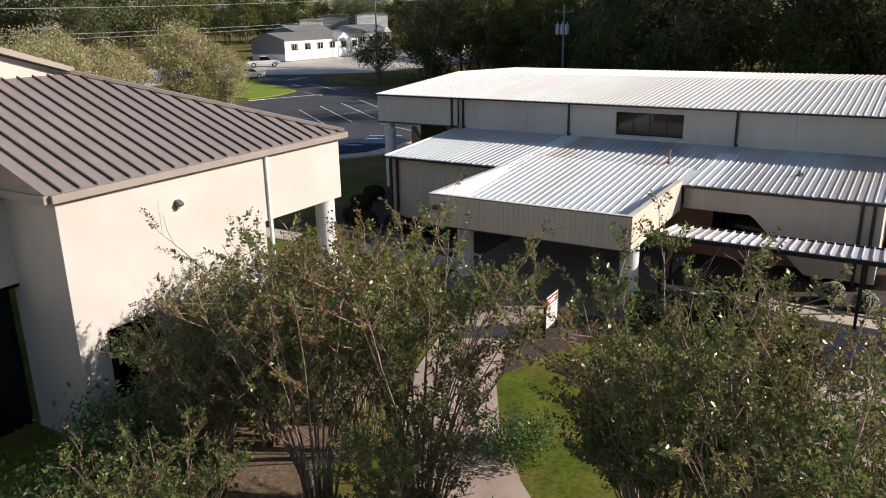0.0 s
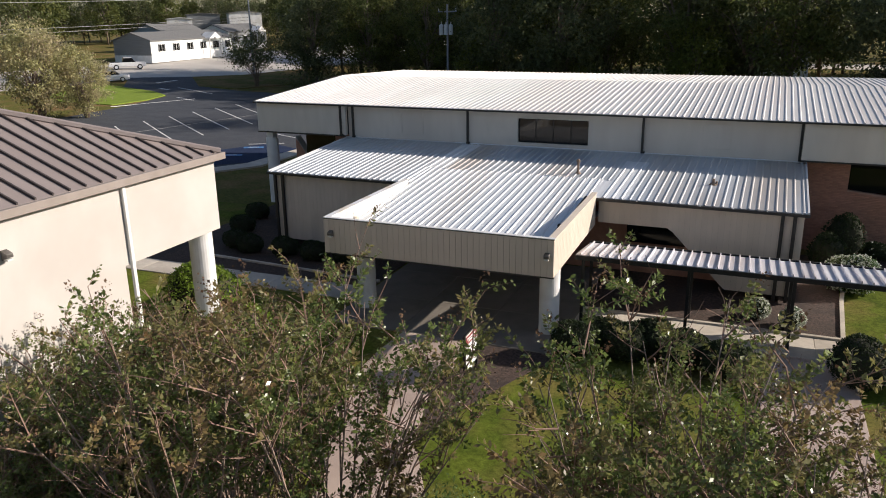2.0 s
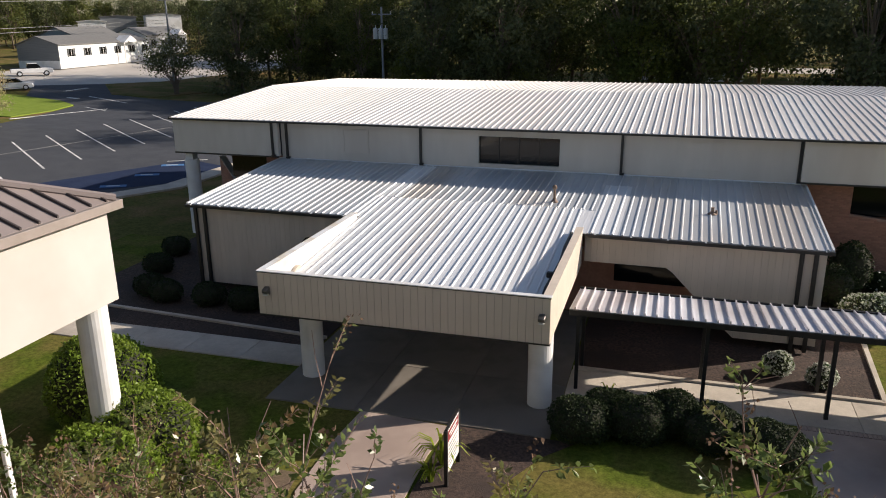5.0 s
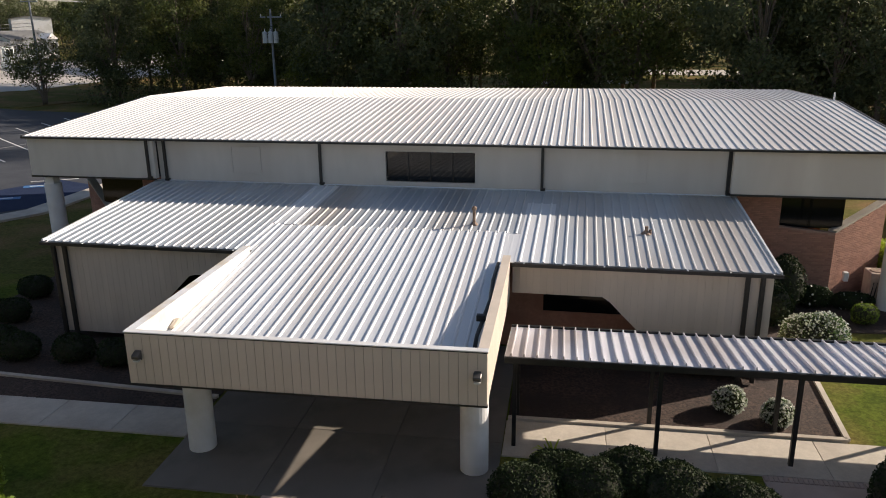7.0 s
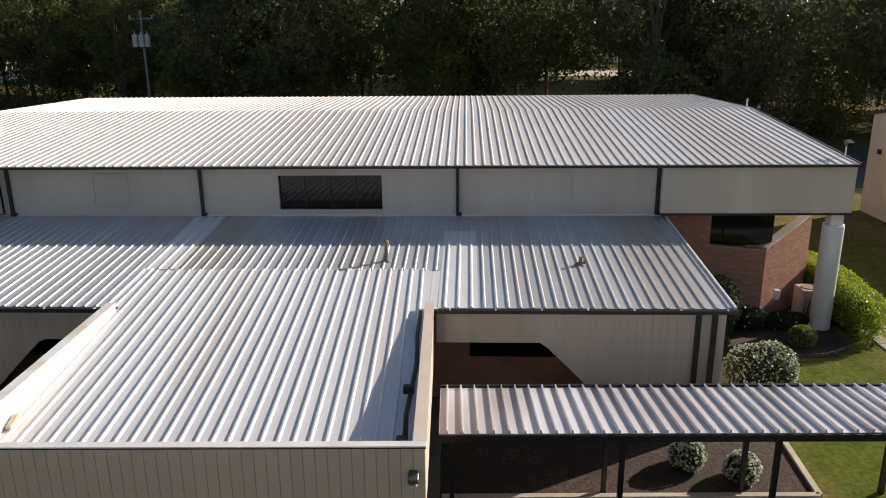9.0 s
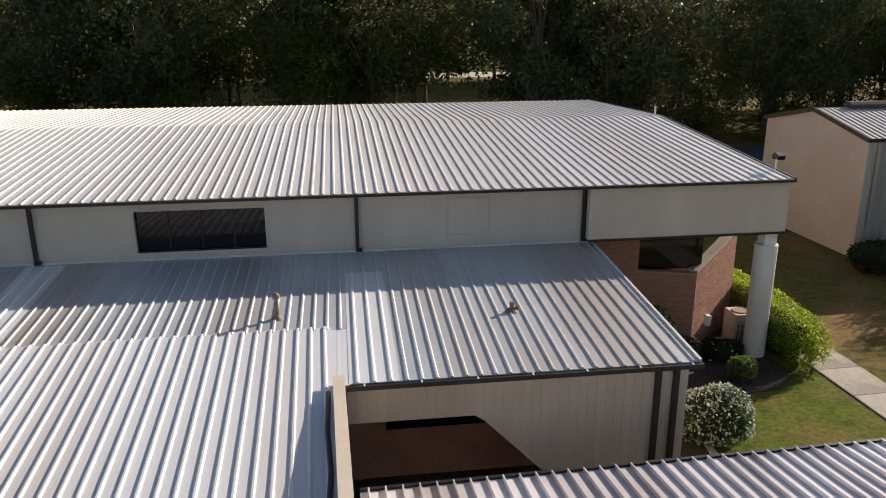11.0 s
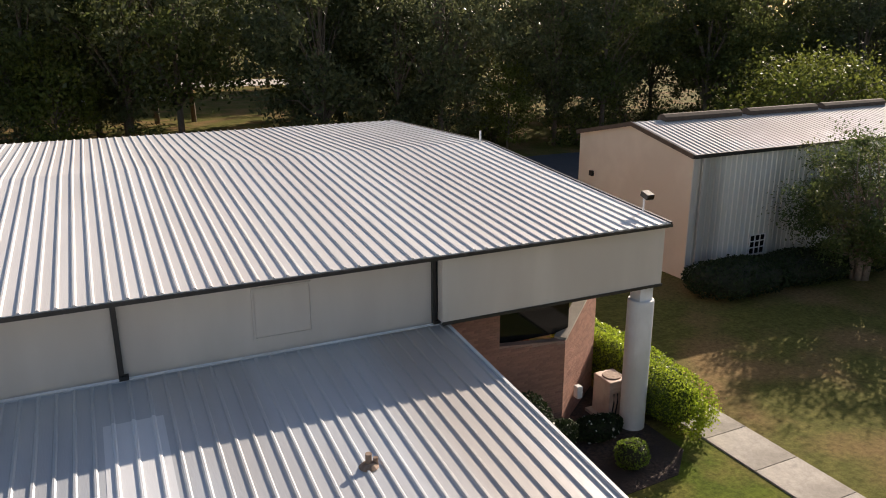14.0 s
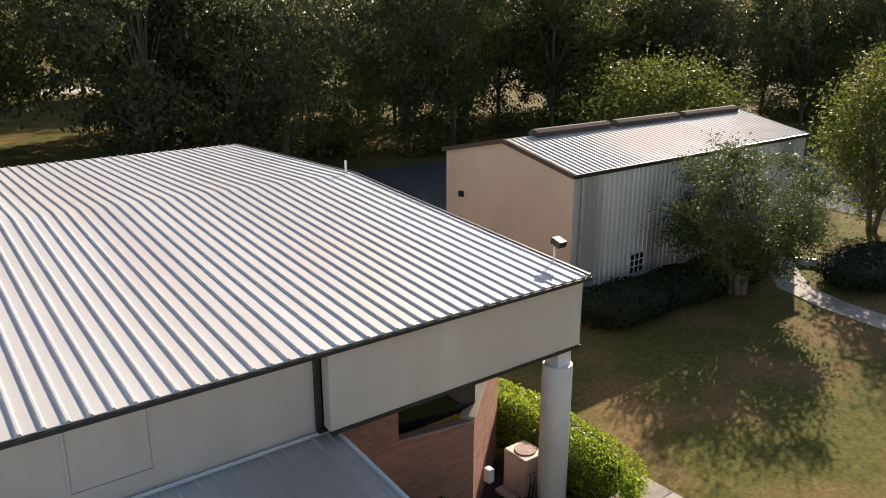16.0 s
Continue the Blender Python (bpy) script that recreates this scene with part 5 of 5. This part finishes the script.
M_SHUTTER = mat("dark_shutter", (0.03, 0.035, 0.04), (0.04, 0.045, 0.05), 4, 0.6)
M_SHINGLE = mat("grey_shingles", (0.13, 0.13, 0.13), (0.18, 0.18, 0.175), 6, 0.9, 0, 0.4, 30)
M_VINYL = mat("white_vinyl", (0.68, 0.70, 0.68), (0.74, 0.76, 0.74), 2, 0.5, stretch=(0.2, 0.2, 6))
M_VINYL_GREY_SHADE = mat("grey_and_shaded_vinyl", (0.16, 0.17, 0.18), (0.20, 0.21, 0.22), 2, 0.5, stretch=(0.2, 0.2, 6))
M_VINYL_BLUE = mat("blue_vinyl", (0.20, 0.28, 0.38), (0.24, 0.32, 0.42), 2, 0.5, stretch=(0.2, 0.2, 6))
# the white home's end walls are coloured dark grey for their shade
mobile_home(-106.0, 127.0, 24.6, 8.0, 93, M_VINYL, M_VINYL_GREY_SHADE, M_SHINGLE, "long white manufactured home with grey shingle roof", True, 3.8, 1.3, 0.7)
mobile_home(-125.0, 147.0, 14.0, 8.0, 93, M_VINYL_BLUE, M_VINYL_BLUE, M_SHINGLE, "blue-grey manufactured home with white trim", False, 4.0, 1.6, 0.7)
mobile_home(-116.0, 158.0, 15.0, 8.0, 93, M_VINYL_GREY_SHADE, M_VINYL, M_SHINGLE, "grey manufactured home with white porch gable", True, 4.0, 1.6, 0.7)
mobile_home(-139.0, 167.5, 7.0, 6.0, 130, M_WHITE, M_WHITE, M_WHITE, "plain white trailer behind the homes", False, 6.6, 0.3, 2.0)
mobile_home(-136.0, 173.0, 10.0, 8.0, 130, M_VINYL_GREY_SHADE, M_VINYL_GREY_SHADE, M_SHINGLE, "dark flat-roofed workshop behind the homes", False, 7.6, 0.3, 3.0)
mobile_home(-127.0, 178.0, 12.0, 8.0, 130, M_VINYL, M_WHITE, M_SHINGLE, "pale workshop building with white gable", False, 7.8, 0.5, 3.0)
mobile_home(-4.0, 142.0, 18.0, 9.0, 5, M_VINYL, M_VINYL, M_SHINGLE, "low house with grey roof beyond the wood", False, 3.0, 2.0)


# ---- cars ----
def car(x, y, turn, paint, label, L=4.7, W=1.82, H=1.45, suv=False):
    c = empty("car", (0, 0, 0), label, "car", "cars on the street")
    h = H
    lower = [(-L / 2, 0.32), (-L / 2, 0.75), (-L / 2 + 0.1, 0.92), (-L * 0.20, 0.96), (L * 0.30, 0.95), (L / 2 - 0.08, 0.86), (L / 2, 0.62), (L / 2, 0.32)]
    if suv:
        lower = [(-L / 2, 0.35), (-L / 2, 1.0), (L * 0.2, 1.08), (L / 2 - 0.1, 0.98), (L / 2, 0.7), (L / 2, 0.35)]
    part("body", prism(lower, -W / 2, W / 2, axis="y"), paint, c, bevel=0.05)
    cab = [(-L * 0.40, 0.94), (-L * 0.26, h), (L * 0.08, h), (L * 0.24, 0.94)] if not suv else [(-L * 0.49, 1.0), (-L * 0.46, h), (L * 0.08, h), (L * 0.24, 1.05)]
    part("cabin_glass", prism(cab, -W / 2 + 0.12, W / 2 - 0.12, axis="y"), M_GLASS, c, bevel=0.04)
    roof = [(cab[1][0] - 0.02, h - 0.04), (cab[1][0], h + 0.03), (cab[2][0], h + 0.03), (cab[2][0] + 0.02, h - 0.04)]
    part("roof", prism(roof, -W / 2 + 0.14, W / 2 - 0.14, axis="y"), paint, c)
    for px in (-L * 0.3, L * 0.31):
        for s in (-1, 1):
            w = part("wheel", tube([(px, s * (W / 2 - 0.2), 0.33), (px, s * (W / 2 + 0.01), 0.33)], [0.33, 0.33], 18), M_BLACK, c)
            part("rim", tube([(px, s * (W / 2 + 0.012), 0.33), (px, s * (W / 2 + 0.02), 0.33)], [0.2, 0.19], 14), M_ROOF_NEW, w)
    for s in (-1, 1):
        part("headlight", box(L / 2 - 0.12, L / 2 + 0.01, s * W * 0.36 - 0.16, s * W * 0.36 + 0.16, 0.62, 0.76), M_WHITE, c)
        part("tail_light", box(-L / 2 - 0.01, -L / 2 + 0.08, s * W * 0.38 - 0.14, s * W * 0.38 + 0.14, 0.66, 0.82), M_TAIL, c)
    c.matrix_basis = pose(x, y, rise(x) + 0.03, 0, 0, turn)
    return c


M_TAIL = mat("red_lens", (0.25, 0.01, 0.01), (0.32, 0.015, 0.015), 5, 0.3)
M_CAR_WHITE = mat("white_car_paint", (0.75, 0.75, 0.75), (0.79, 0.79, 0.79), 2, 0.2)
car(-84.9, 88.6, 42, M_CAR_WHITE, "white saloon car by the grass island", 4.6)


def pickup(x, y, turn, paint, label, L=5.7, W=1.95):
    """A crew-cab pickup with an open bed."""
    c = empty("pickup_truck", (0, 0, 0), label, "truck", "cars on the street")
    part("body", prism([(-L / 2, 0.5), (-L / 2, 1.12), (L * 0.22, 1.14), (L / 2 - 0.15, 1.08), (L / 2, 0.85), (L / 2, 0.45)], -W / 2, W / 2, axis="y"), paint, c, bevel=0.05)
    part("bed_floor", box(-L / 2 + 0.12, -L * 0.12, -W / 2 + 0.15, W / 2 - 0.15, 1.12, 1.15), M_BLACK, c)
    part("cabin_glass", prism([(-L * 0.11, 1.12), (-L * 0.09, 1.84), (L * 0.13, 1.84), (L * 0.23, 1.14)], -W / 2 + 0.1, W / 2 - 0.1, axis="y"), M_GLASS, c, bevel=0.04)
    part("roof", prism([(-L * 0.10, 1.80), (-L * 0.09, 1.88), (L * 0.13, 1.88), (L * 0.145, 1.80)], -W / 2 + 0.09, W / 2 - 0.09, axis="y"), paint, c)
    for px in (-L * 0.3, L * 0.33):
        for k in (-1, 1):
            w = part("wheel", tube([(px, k * (W / 2 - 0.22), 0.4), (px, k * (W / 2 + 0.01), 0.4)], [0.4, 0.4], 18), M_BLACK, c)
            part("rim", tube([(px, k * (W / 2 + 0.012), 0.4), (px, k * (W / 2 + 0.02), 0.4)], [0.24, 0.23], 14), M_ROOF_NEW, w)
    for k in (-1, 1):
        part("headlight", box(L / 2 - 0.1, L / 2 + 0.01, k * W * 0.38 - 0.14, k * W * 0.38 + 0.14, 0.8, 1.0), M_WHITE, c)
        part("tail_light", box(-L / 2 - 0.01, -L / 2 + 0.06, k * W * 0.44 - 0.08, k * W * 0.44 + 0.08, 0.75, 1.05), M_TAIL, c)
    c.matrix_basis = pose(x, y, rise(x) + 0.03, 0, 0, turn)
    return c


pickup(-97.2, 104.5, 48, M_CAR_WHITE, "white crew-cab pickup parked by the long home")


# ---- poles and wires ----
def utility_pole(x, y, h, label, cans=True):
    p = empty("utility_pole", (x, y, rise(x)), label, "utility pole")
    z = rise(x)
    part("shaft", tube([(x, y, z - 0.2), (x, y, z + h)], [0.16, 0.11], 10), M_POLE, p)
    part("crossarm", box(x - 1.2, x + 1.2, y - 0.06, y + 0.06, z + h - 0.9, z + h - 0.75), M_POLE, p)
    if cans:
        for dx in (-0.62, 0.0, 0.62):
            t = part("transformer", tube([(x + dx, y - 0.45, z + h - 3.5), (x + dx, y - 0.45, z + h - 2.4), (x + dx, y - 0.45, z + h - 2.3)], [0.26, 0.26, 0.18], 14), M_TRANSF, p, "grey transformer can")
            part("bushing", tube([(x + dx, y - 0.45, z + h - 2.3), (x + dx, y - 0.45, z + h - 2.0)], [0.05, 0.03], 8), M_WHITE, t)
    for dx in (-1.1, 0.0, 1.1):
        part("insulator", tube([(x + dx, y, z + h - 0.75), (x + dx, y, z + h - 0.5)], [0.06, 0.04], 8), M_WHITE, p)
    return p


M_POLE = mat("blue_grey_pole", (0.20, 0.22, 0.25), (0.25, 0.27, 0.30), 5, 0.8, 0, 0.2, 30, stretch=(1, 1, 0.2))
M_TRANSF = mat("grey_transformer", (0.45, 0.48, 0.50), (0.50, 0.53, 0.55), 3, 0.5)
utility_pole(-37.0, 94.5, 11.2, "utility pole with three grey transformer cans behind the hall")
utility_pole(-74.0, 106.5, 12.2, "utility pole beside the street", False)
utility_pole(-97.0, 8.0, 10.6, "utility pole along the street", False)
utility_pole(-60.0, 160.0, 12.6, "utility pole along the street", False)


def wire(p, q, sag, name="power_line"):
    p, q = Vector(p), Vector(q)
    pts = []
    for i in range(17):
        f = i / 16
        v = p.lerp(q, f)
        v.z -= 4 * sag * f * (1 - f)
        pts.append(v)
    return tagged(finish(name, tube(pts, [0.028] * 17, 5), M_WIRE), "thin power line between the street poles", "power line", "power lines")


M_WIRE = mat("aluminium_wire", (0.24, 0.24, 0.24), (0.30, 0.30, 0.30), 3, 0.6, 0.2)
za, zb = rise(-97) + 10.1, rise(-74) + 11.7
for dx in (-1.1, 0.0, 1.1):
    wire((-97 + dx, 8, za), (-74 + dx, 106.5, zb), 0.8)
    wire((-74 + dx, 106.5, zb), (-60 + dx, 160, rise(-60) + 12.1), 0.5)
wire((-97, 8, za - 2.6), (-74, 106.5, zb - 3.0), 0.9)
wire((-97, 8, za - 3.1), (-74, 106.5, zb - 3.4), 1.0)


# ---- small fittings ----
def wall_pack(x, y, z, label, turn=0):
    """A wall lamp that juts from its plate towards -y."""
    lamp = empty("wall_lamp", (0, 0, 0), label, "wall lamp", "outdoor wall lamps")
    part("plate", box(-0.10, 0.10, -0.05, 0.0, -0.16, 0.16), M_BRONZE, lamp, bevel=0.01)
    part("hood", prism([(-0.05, 0.15), (-0.26, 0.06), (-0.26, -0.05), (-0.05, -0.12)], -0.12, 0.12, axis="x"), M_BRONZE, lamp, bevel=0.015)
    part("lens", box(-0.09, 0.09, -0.24, -0.08, -0.15, -0.10), M_WHITE, lamp)
    lamp.matrix_basis = pose(x, y, z, 0, 0, turn)
    lamp.scale = (0.72, 0.72, 0.72)
    return lamp


M_BRONZE = mat("bronze_lamp", (0.10, 0.09, 0.08), (0.16, 0.15, 0.14), 5, 0.4, 0.4)
wall_pack(-14.8, 27.5, 3.12, "bronze wall lamp on the portico fascia")
wall_pack(-7.2, 27.5, 3.10, "bronze wall lamp on the portico fascia")
wall_pack(-15.97, 16.2, 5.6, "bronze flood lamp on the cream wall", 90)

v = empty("vent_pipe", (-8.41, 37.25, lz(37.05)), "rusty roof vent pipe with a cap", "roof vent")
z = lz(37.05)
M_RUST = mat("rusty_pipe", (0.20, 0.13, 0.09), (0.30, 0.22, 0.17), 12, 0.7, 0.2, 0.2)
part("pipe", tube([(-8.41, 37.25, z), (-8.41, 37.25, z + 0.55)], [0.05, 0.05], 12), M_RUST, v)
part("cap", tube([(-8.41, 37.25, z + 0.5), (-8.41, 37.25, z + 0.58), (-8.41, 37.25, z + 0.63)], [0.085, 0.085, 0.04], 12), M_RUST, v)
part("boot", tube([(-8.41, 37.25, z), (-8.41, 37.25, z + 0.1)], [0.14, 0.06], 12), M_RUST, v)
v = empty("vent_stub", (-2.94, 36.85, lz(36.85)), "short brown vent pipe on a rubber boot", "roof vent")
z = lz(36.85)
part("pipe", tube([(-2.94, 36.85, z), (-2.94, 36.85, z + 0.24)], [0.055, 0.055], 12), M_RUST, v)
part("collar", tube([(-2.82, 36.85, z), (-2.82, 36.85, z + 0.14)], [0.05, 0.04], 12), M_RUST, v)
part("boot", tube([(-2.94, 36.85, z), (-2.94, 36.85, z + 0.08)], [0.17, 0.08], 12), M_RUST, v)
f = empty("roof_floodlight", (6.45, 41.55, 5.85), "black floodlight on a short post at the roof corner", "floodlight")
part("post", tube([(6.45, 41.55, 5.83), (6.45, 41.55, 6.22)], [0.025, 0.025], 8), M_WHITE, f)
part("head", prism([(41.35, 6.2), (41.62, 6.28), (41.58, 6.42), (41.31, 6.34)], 6.36, 6.60, axis="x"), M_BLACK, f, bevel=0.012)
part("lens", box(6.385, 6.575, 41.315, 41.33, 6.24, 6.32), M_GLASS, f)
f = empty("roof_stub", (6.4, 50.3, 6.45), "small white pipe at the roof ridge", "roof vent")
part("pipe", tube([(6.4, 50.3, 6.42), (6.4, 50.3, 6.85)], [0.04, 0.04], 8), M_WHITE, f)
f = empty("gutter_hose", (-7.35, 30, 3.2), "black drain hose lying along the parapet", "hose")
hose = [(-7.30, 33.6, 3.60), (-7.34, 32.4, 3.50), (-7.30, 31.2, 3.40), (-7.36, 30.2, 3.31), (-7.42, 29.3, 3.23), (-7.40, 28.5, 3.16)]
part("hose", tube(hose, [0.05] * 6, 8), M_BLACK, f, smooth=True)
part("elbow", box(-7.52, -7.30, 30.0, 30.16, 3.28, 3.44), M_BLACK, f, bevel=0.02)
part("elbow", box(-7.56, -7.34, 28.36, 28.54, 3.10, 3.26), M_BLACK, f, bevel=0.02)
for y, x in ((29.0, -14.78), (31.0, -14.8)):
    f = empty("flashing_patch", (x, y, 3.3), "tan sealed flashing block at the parapet foot", "flashing")
    part("block", prism([(y, 3.1), (y + 0.42, 3.13), (y + 0.42, 3.24), (y + 0.3, 3.27), (y, 3.17)], x - 0.09, x + 0.03, axis="x"), M_SIDING, f, bevel=0.015)

# shed ridge vents, window, downspout
for i in range(3):
    x0 = SX0 + 1.6 + i * 5.2
    part("ridge_vent", prism([(SR - 0.28, SRZ - 0.02), (SR - 0.28, SRZ + 0.16), (SR - 0.1, SRZ + 0.28), (SR + 0.1, SRZ + 0.28), (SR + 0.28, SRZ + 0.16), (SR + 0.28, SRZ - 0.02)], x0, x0 + 4.7, axis="x"), M_RAKE, shed, "dark ridge ventilator", bevel=0.01)
sw = part("window", box(19.55, 20.45, SY0 - 0.07, SY0 - 0.045, 0.62, 1.5), M_GLASS, shed, "small dark window with white bars")
for x in (19.55, 19.85, 20.15, 20.45):
    part("glazing_bar", box(x - 0.025, x + 0.025, SY0 - 0.1, SY0 - 0.07, 0.62, 1.5), M_WHITE, sw)
for z in (0.62, 0.92, 1.21, 1.5):
    part("glazing_bar", box(19.55, 20.45, SY0 - 0.098, SY0 - 0.072, z - 0.025, z + 0.025), M_WHITE, sw)
part("downspout", box(SX0 + 0.42, SX0 + 0.54, SY0 - 0.14, SY0 - 0.045, 0.1, SE - 0.1), M_SHED_GREY, shed)
part("corner_trim", box(SX0 - 0.02, SX0 + 0.2, SY0 - 0.06, SY0 - 0.01, 0, SE - 0.06), M_SHED_GREY, shed)
part("vent_hood", box(SX0 - 0.12, SX0, 56.2, 56.45, 3.3, 3.55), M_DARK, shed)

# air-conditioning unit and meter by the brick wall
ac = empty("air_conditioner", (5.8, 41.7, 0), "sun-faded beige air-conditioning unit on a pad", "air conditioner")
M_AC = mat("faded_beige_metal", (0.52, 0.40, 0.33), (0.58, 0.46, 0.38), 4, 0.6, 0.1, 0.1, 40, (0.42, 0.30, 0.24), 1.5)
part("pad", box(5.45, 6.4, 41.25, 42.2, 0.0, 0.12), M_CONC, ac)
part("cabinet", box(5.60, 6.26, 41.35, 42.1, 0.12, 1.22), M_AC, ac, bevel=0.02)
for k in range(8):
    part("louvre", box(5.66, 6.2, 41.33, 41.352, 0.25 + k * 0.11, 0.30 + k * 0.11), M_AC, ac)
part("fan_grille", tube([(5.93, 41.72, 1.22), (5.93, 41.72, 1.25)], [0.27, 0.25], 24), M_RUST, ac)
for k in (0, 0.12):
    part("line_set", tube([(5.70 + k, 41.3, 0.9), (5.65 + k, 41.22, 0.7), (5.62 + k, 41.24, 0.35), (5.60 + k, 41.3, 0.1)], [0.02] * 4, 6), M_BLACK, ac)
m = empty("electric_meter", (4.9, 42.0, 1.0), "small pale meter box on the brick wall", "meter")
part("box", box(4.80, 4.98, 41.72, 41.92, 0.75, 1.1), M_WHITE, m, bevel=0.02)

# notice sign beside the court path
sg = empty("notice_sign", (-8.8, 24.95, 0), "white notice board with a maroon heading on dark posts", "sign")
for y in (24.42, 25.46):
    part("post", box(-8.84, -8.76, y - 0.04, y + 0.04, 0, 1.44), M_DARK, sg)
part("board", box(-8.82, -8.78, 24.46, 25.42, 0.32, 1.42), M_WHITE, sg, "white board")
part("frame", box(-8.83, -8.77, 24.44, 25.44, 1.42, 1.46), M_DARK, sg)
M_MAROON = mat("maroon_print", (0.22, 0.03, 0.035), (0.27, 0.04, 0.045), 5, 0.6)
M_INK = mat("grey_print", (0.20, 0.17, 0.16), (0.26, 0.22, 0.20), 5, 0.6)
part("heading", box(-8.778, -8.774, 24.5, 25.38, 1.1, 1.36), M_MAROON, sg, "maroon heading band")
for z, a, b in ((1.27, 24.6, 25.28), (1.19, 24.7, 25.18)):
    part("lettering", box(-8.773, -8.771, a, b, z - 0.025, z + 0.025), M_WHITE, sg)
for k in range(6):
    part("lettering", box(-8.778, -8.775, 24.56 + 0.03 * (k % 2), 25.32 - 0.09 * (k % 3), 0.96 - k * 0.1, 0.985 - k * 0.1), M_INK, sg)


def strap_plant(x, y, n, size, seed, label):
    g = np.random.default_rng(seed)
    root = empty("strap_leaf_plant", (x, y, 0), label, "plant")
    bm = bmesh.new()
    for i in range(n):
        a = g.uniform(0, 6.283)
        l = size * g.uniform(0.7, 1.2)
        d = Vector((math.cos(a), math.sin(a), 0))
        w = Vector((-d.y, d.x, 0)) * 0.025
        pts = [Vector((x, y, 0)) + d * 0.04, Vector((x, y, l * 0.75)) + d * l * 0.3, Vector((x, y, l * 0.85)) + d * l * 0.65, Vector((x, y, l * 0.6)) + d * l * 0.95]
        rows = [[bm.verts.new(p + w * s), bm.verts.new(p - w * s)] for p, s in zip(pts, (1, 1, 0.7, 0.1))]
        for r, q in zip(rows, rows[1:]):
            bm.faces.new((r[0], r[1], q[1], q[0]))
    part("foliage", bm, M_LEAF_HEDGE, root)
    return root


strap_plant(-9.15, 25.25, 34, 0.75, 1, "clump of strap leaves beside the sign")
strap_plant(-5.6, 29.05, 26, 0.6, 2, "pale clump of strap leaves behind the shrubs")
strap_plant(-9.2, 24.5, 20, 0.5, 3, "clump of strap leaves beside the sign")

# white edging where the path bends
kerb("path_edging", [(26.0, 46.3), (26.9, 46.9), (28.3, 47.0), (28.9, 46.2)], "white painted concrete edging at the path", 0.16, 0.32, M_WHITE)
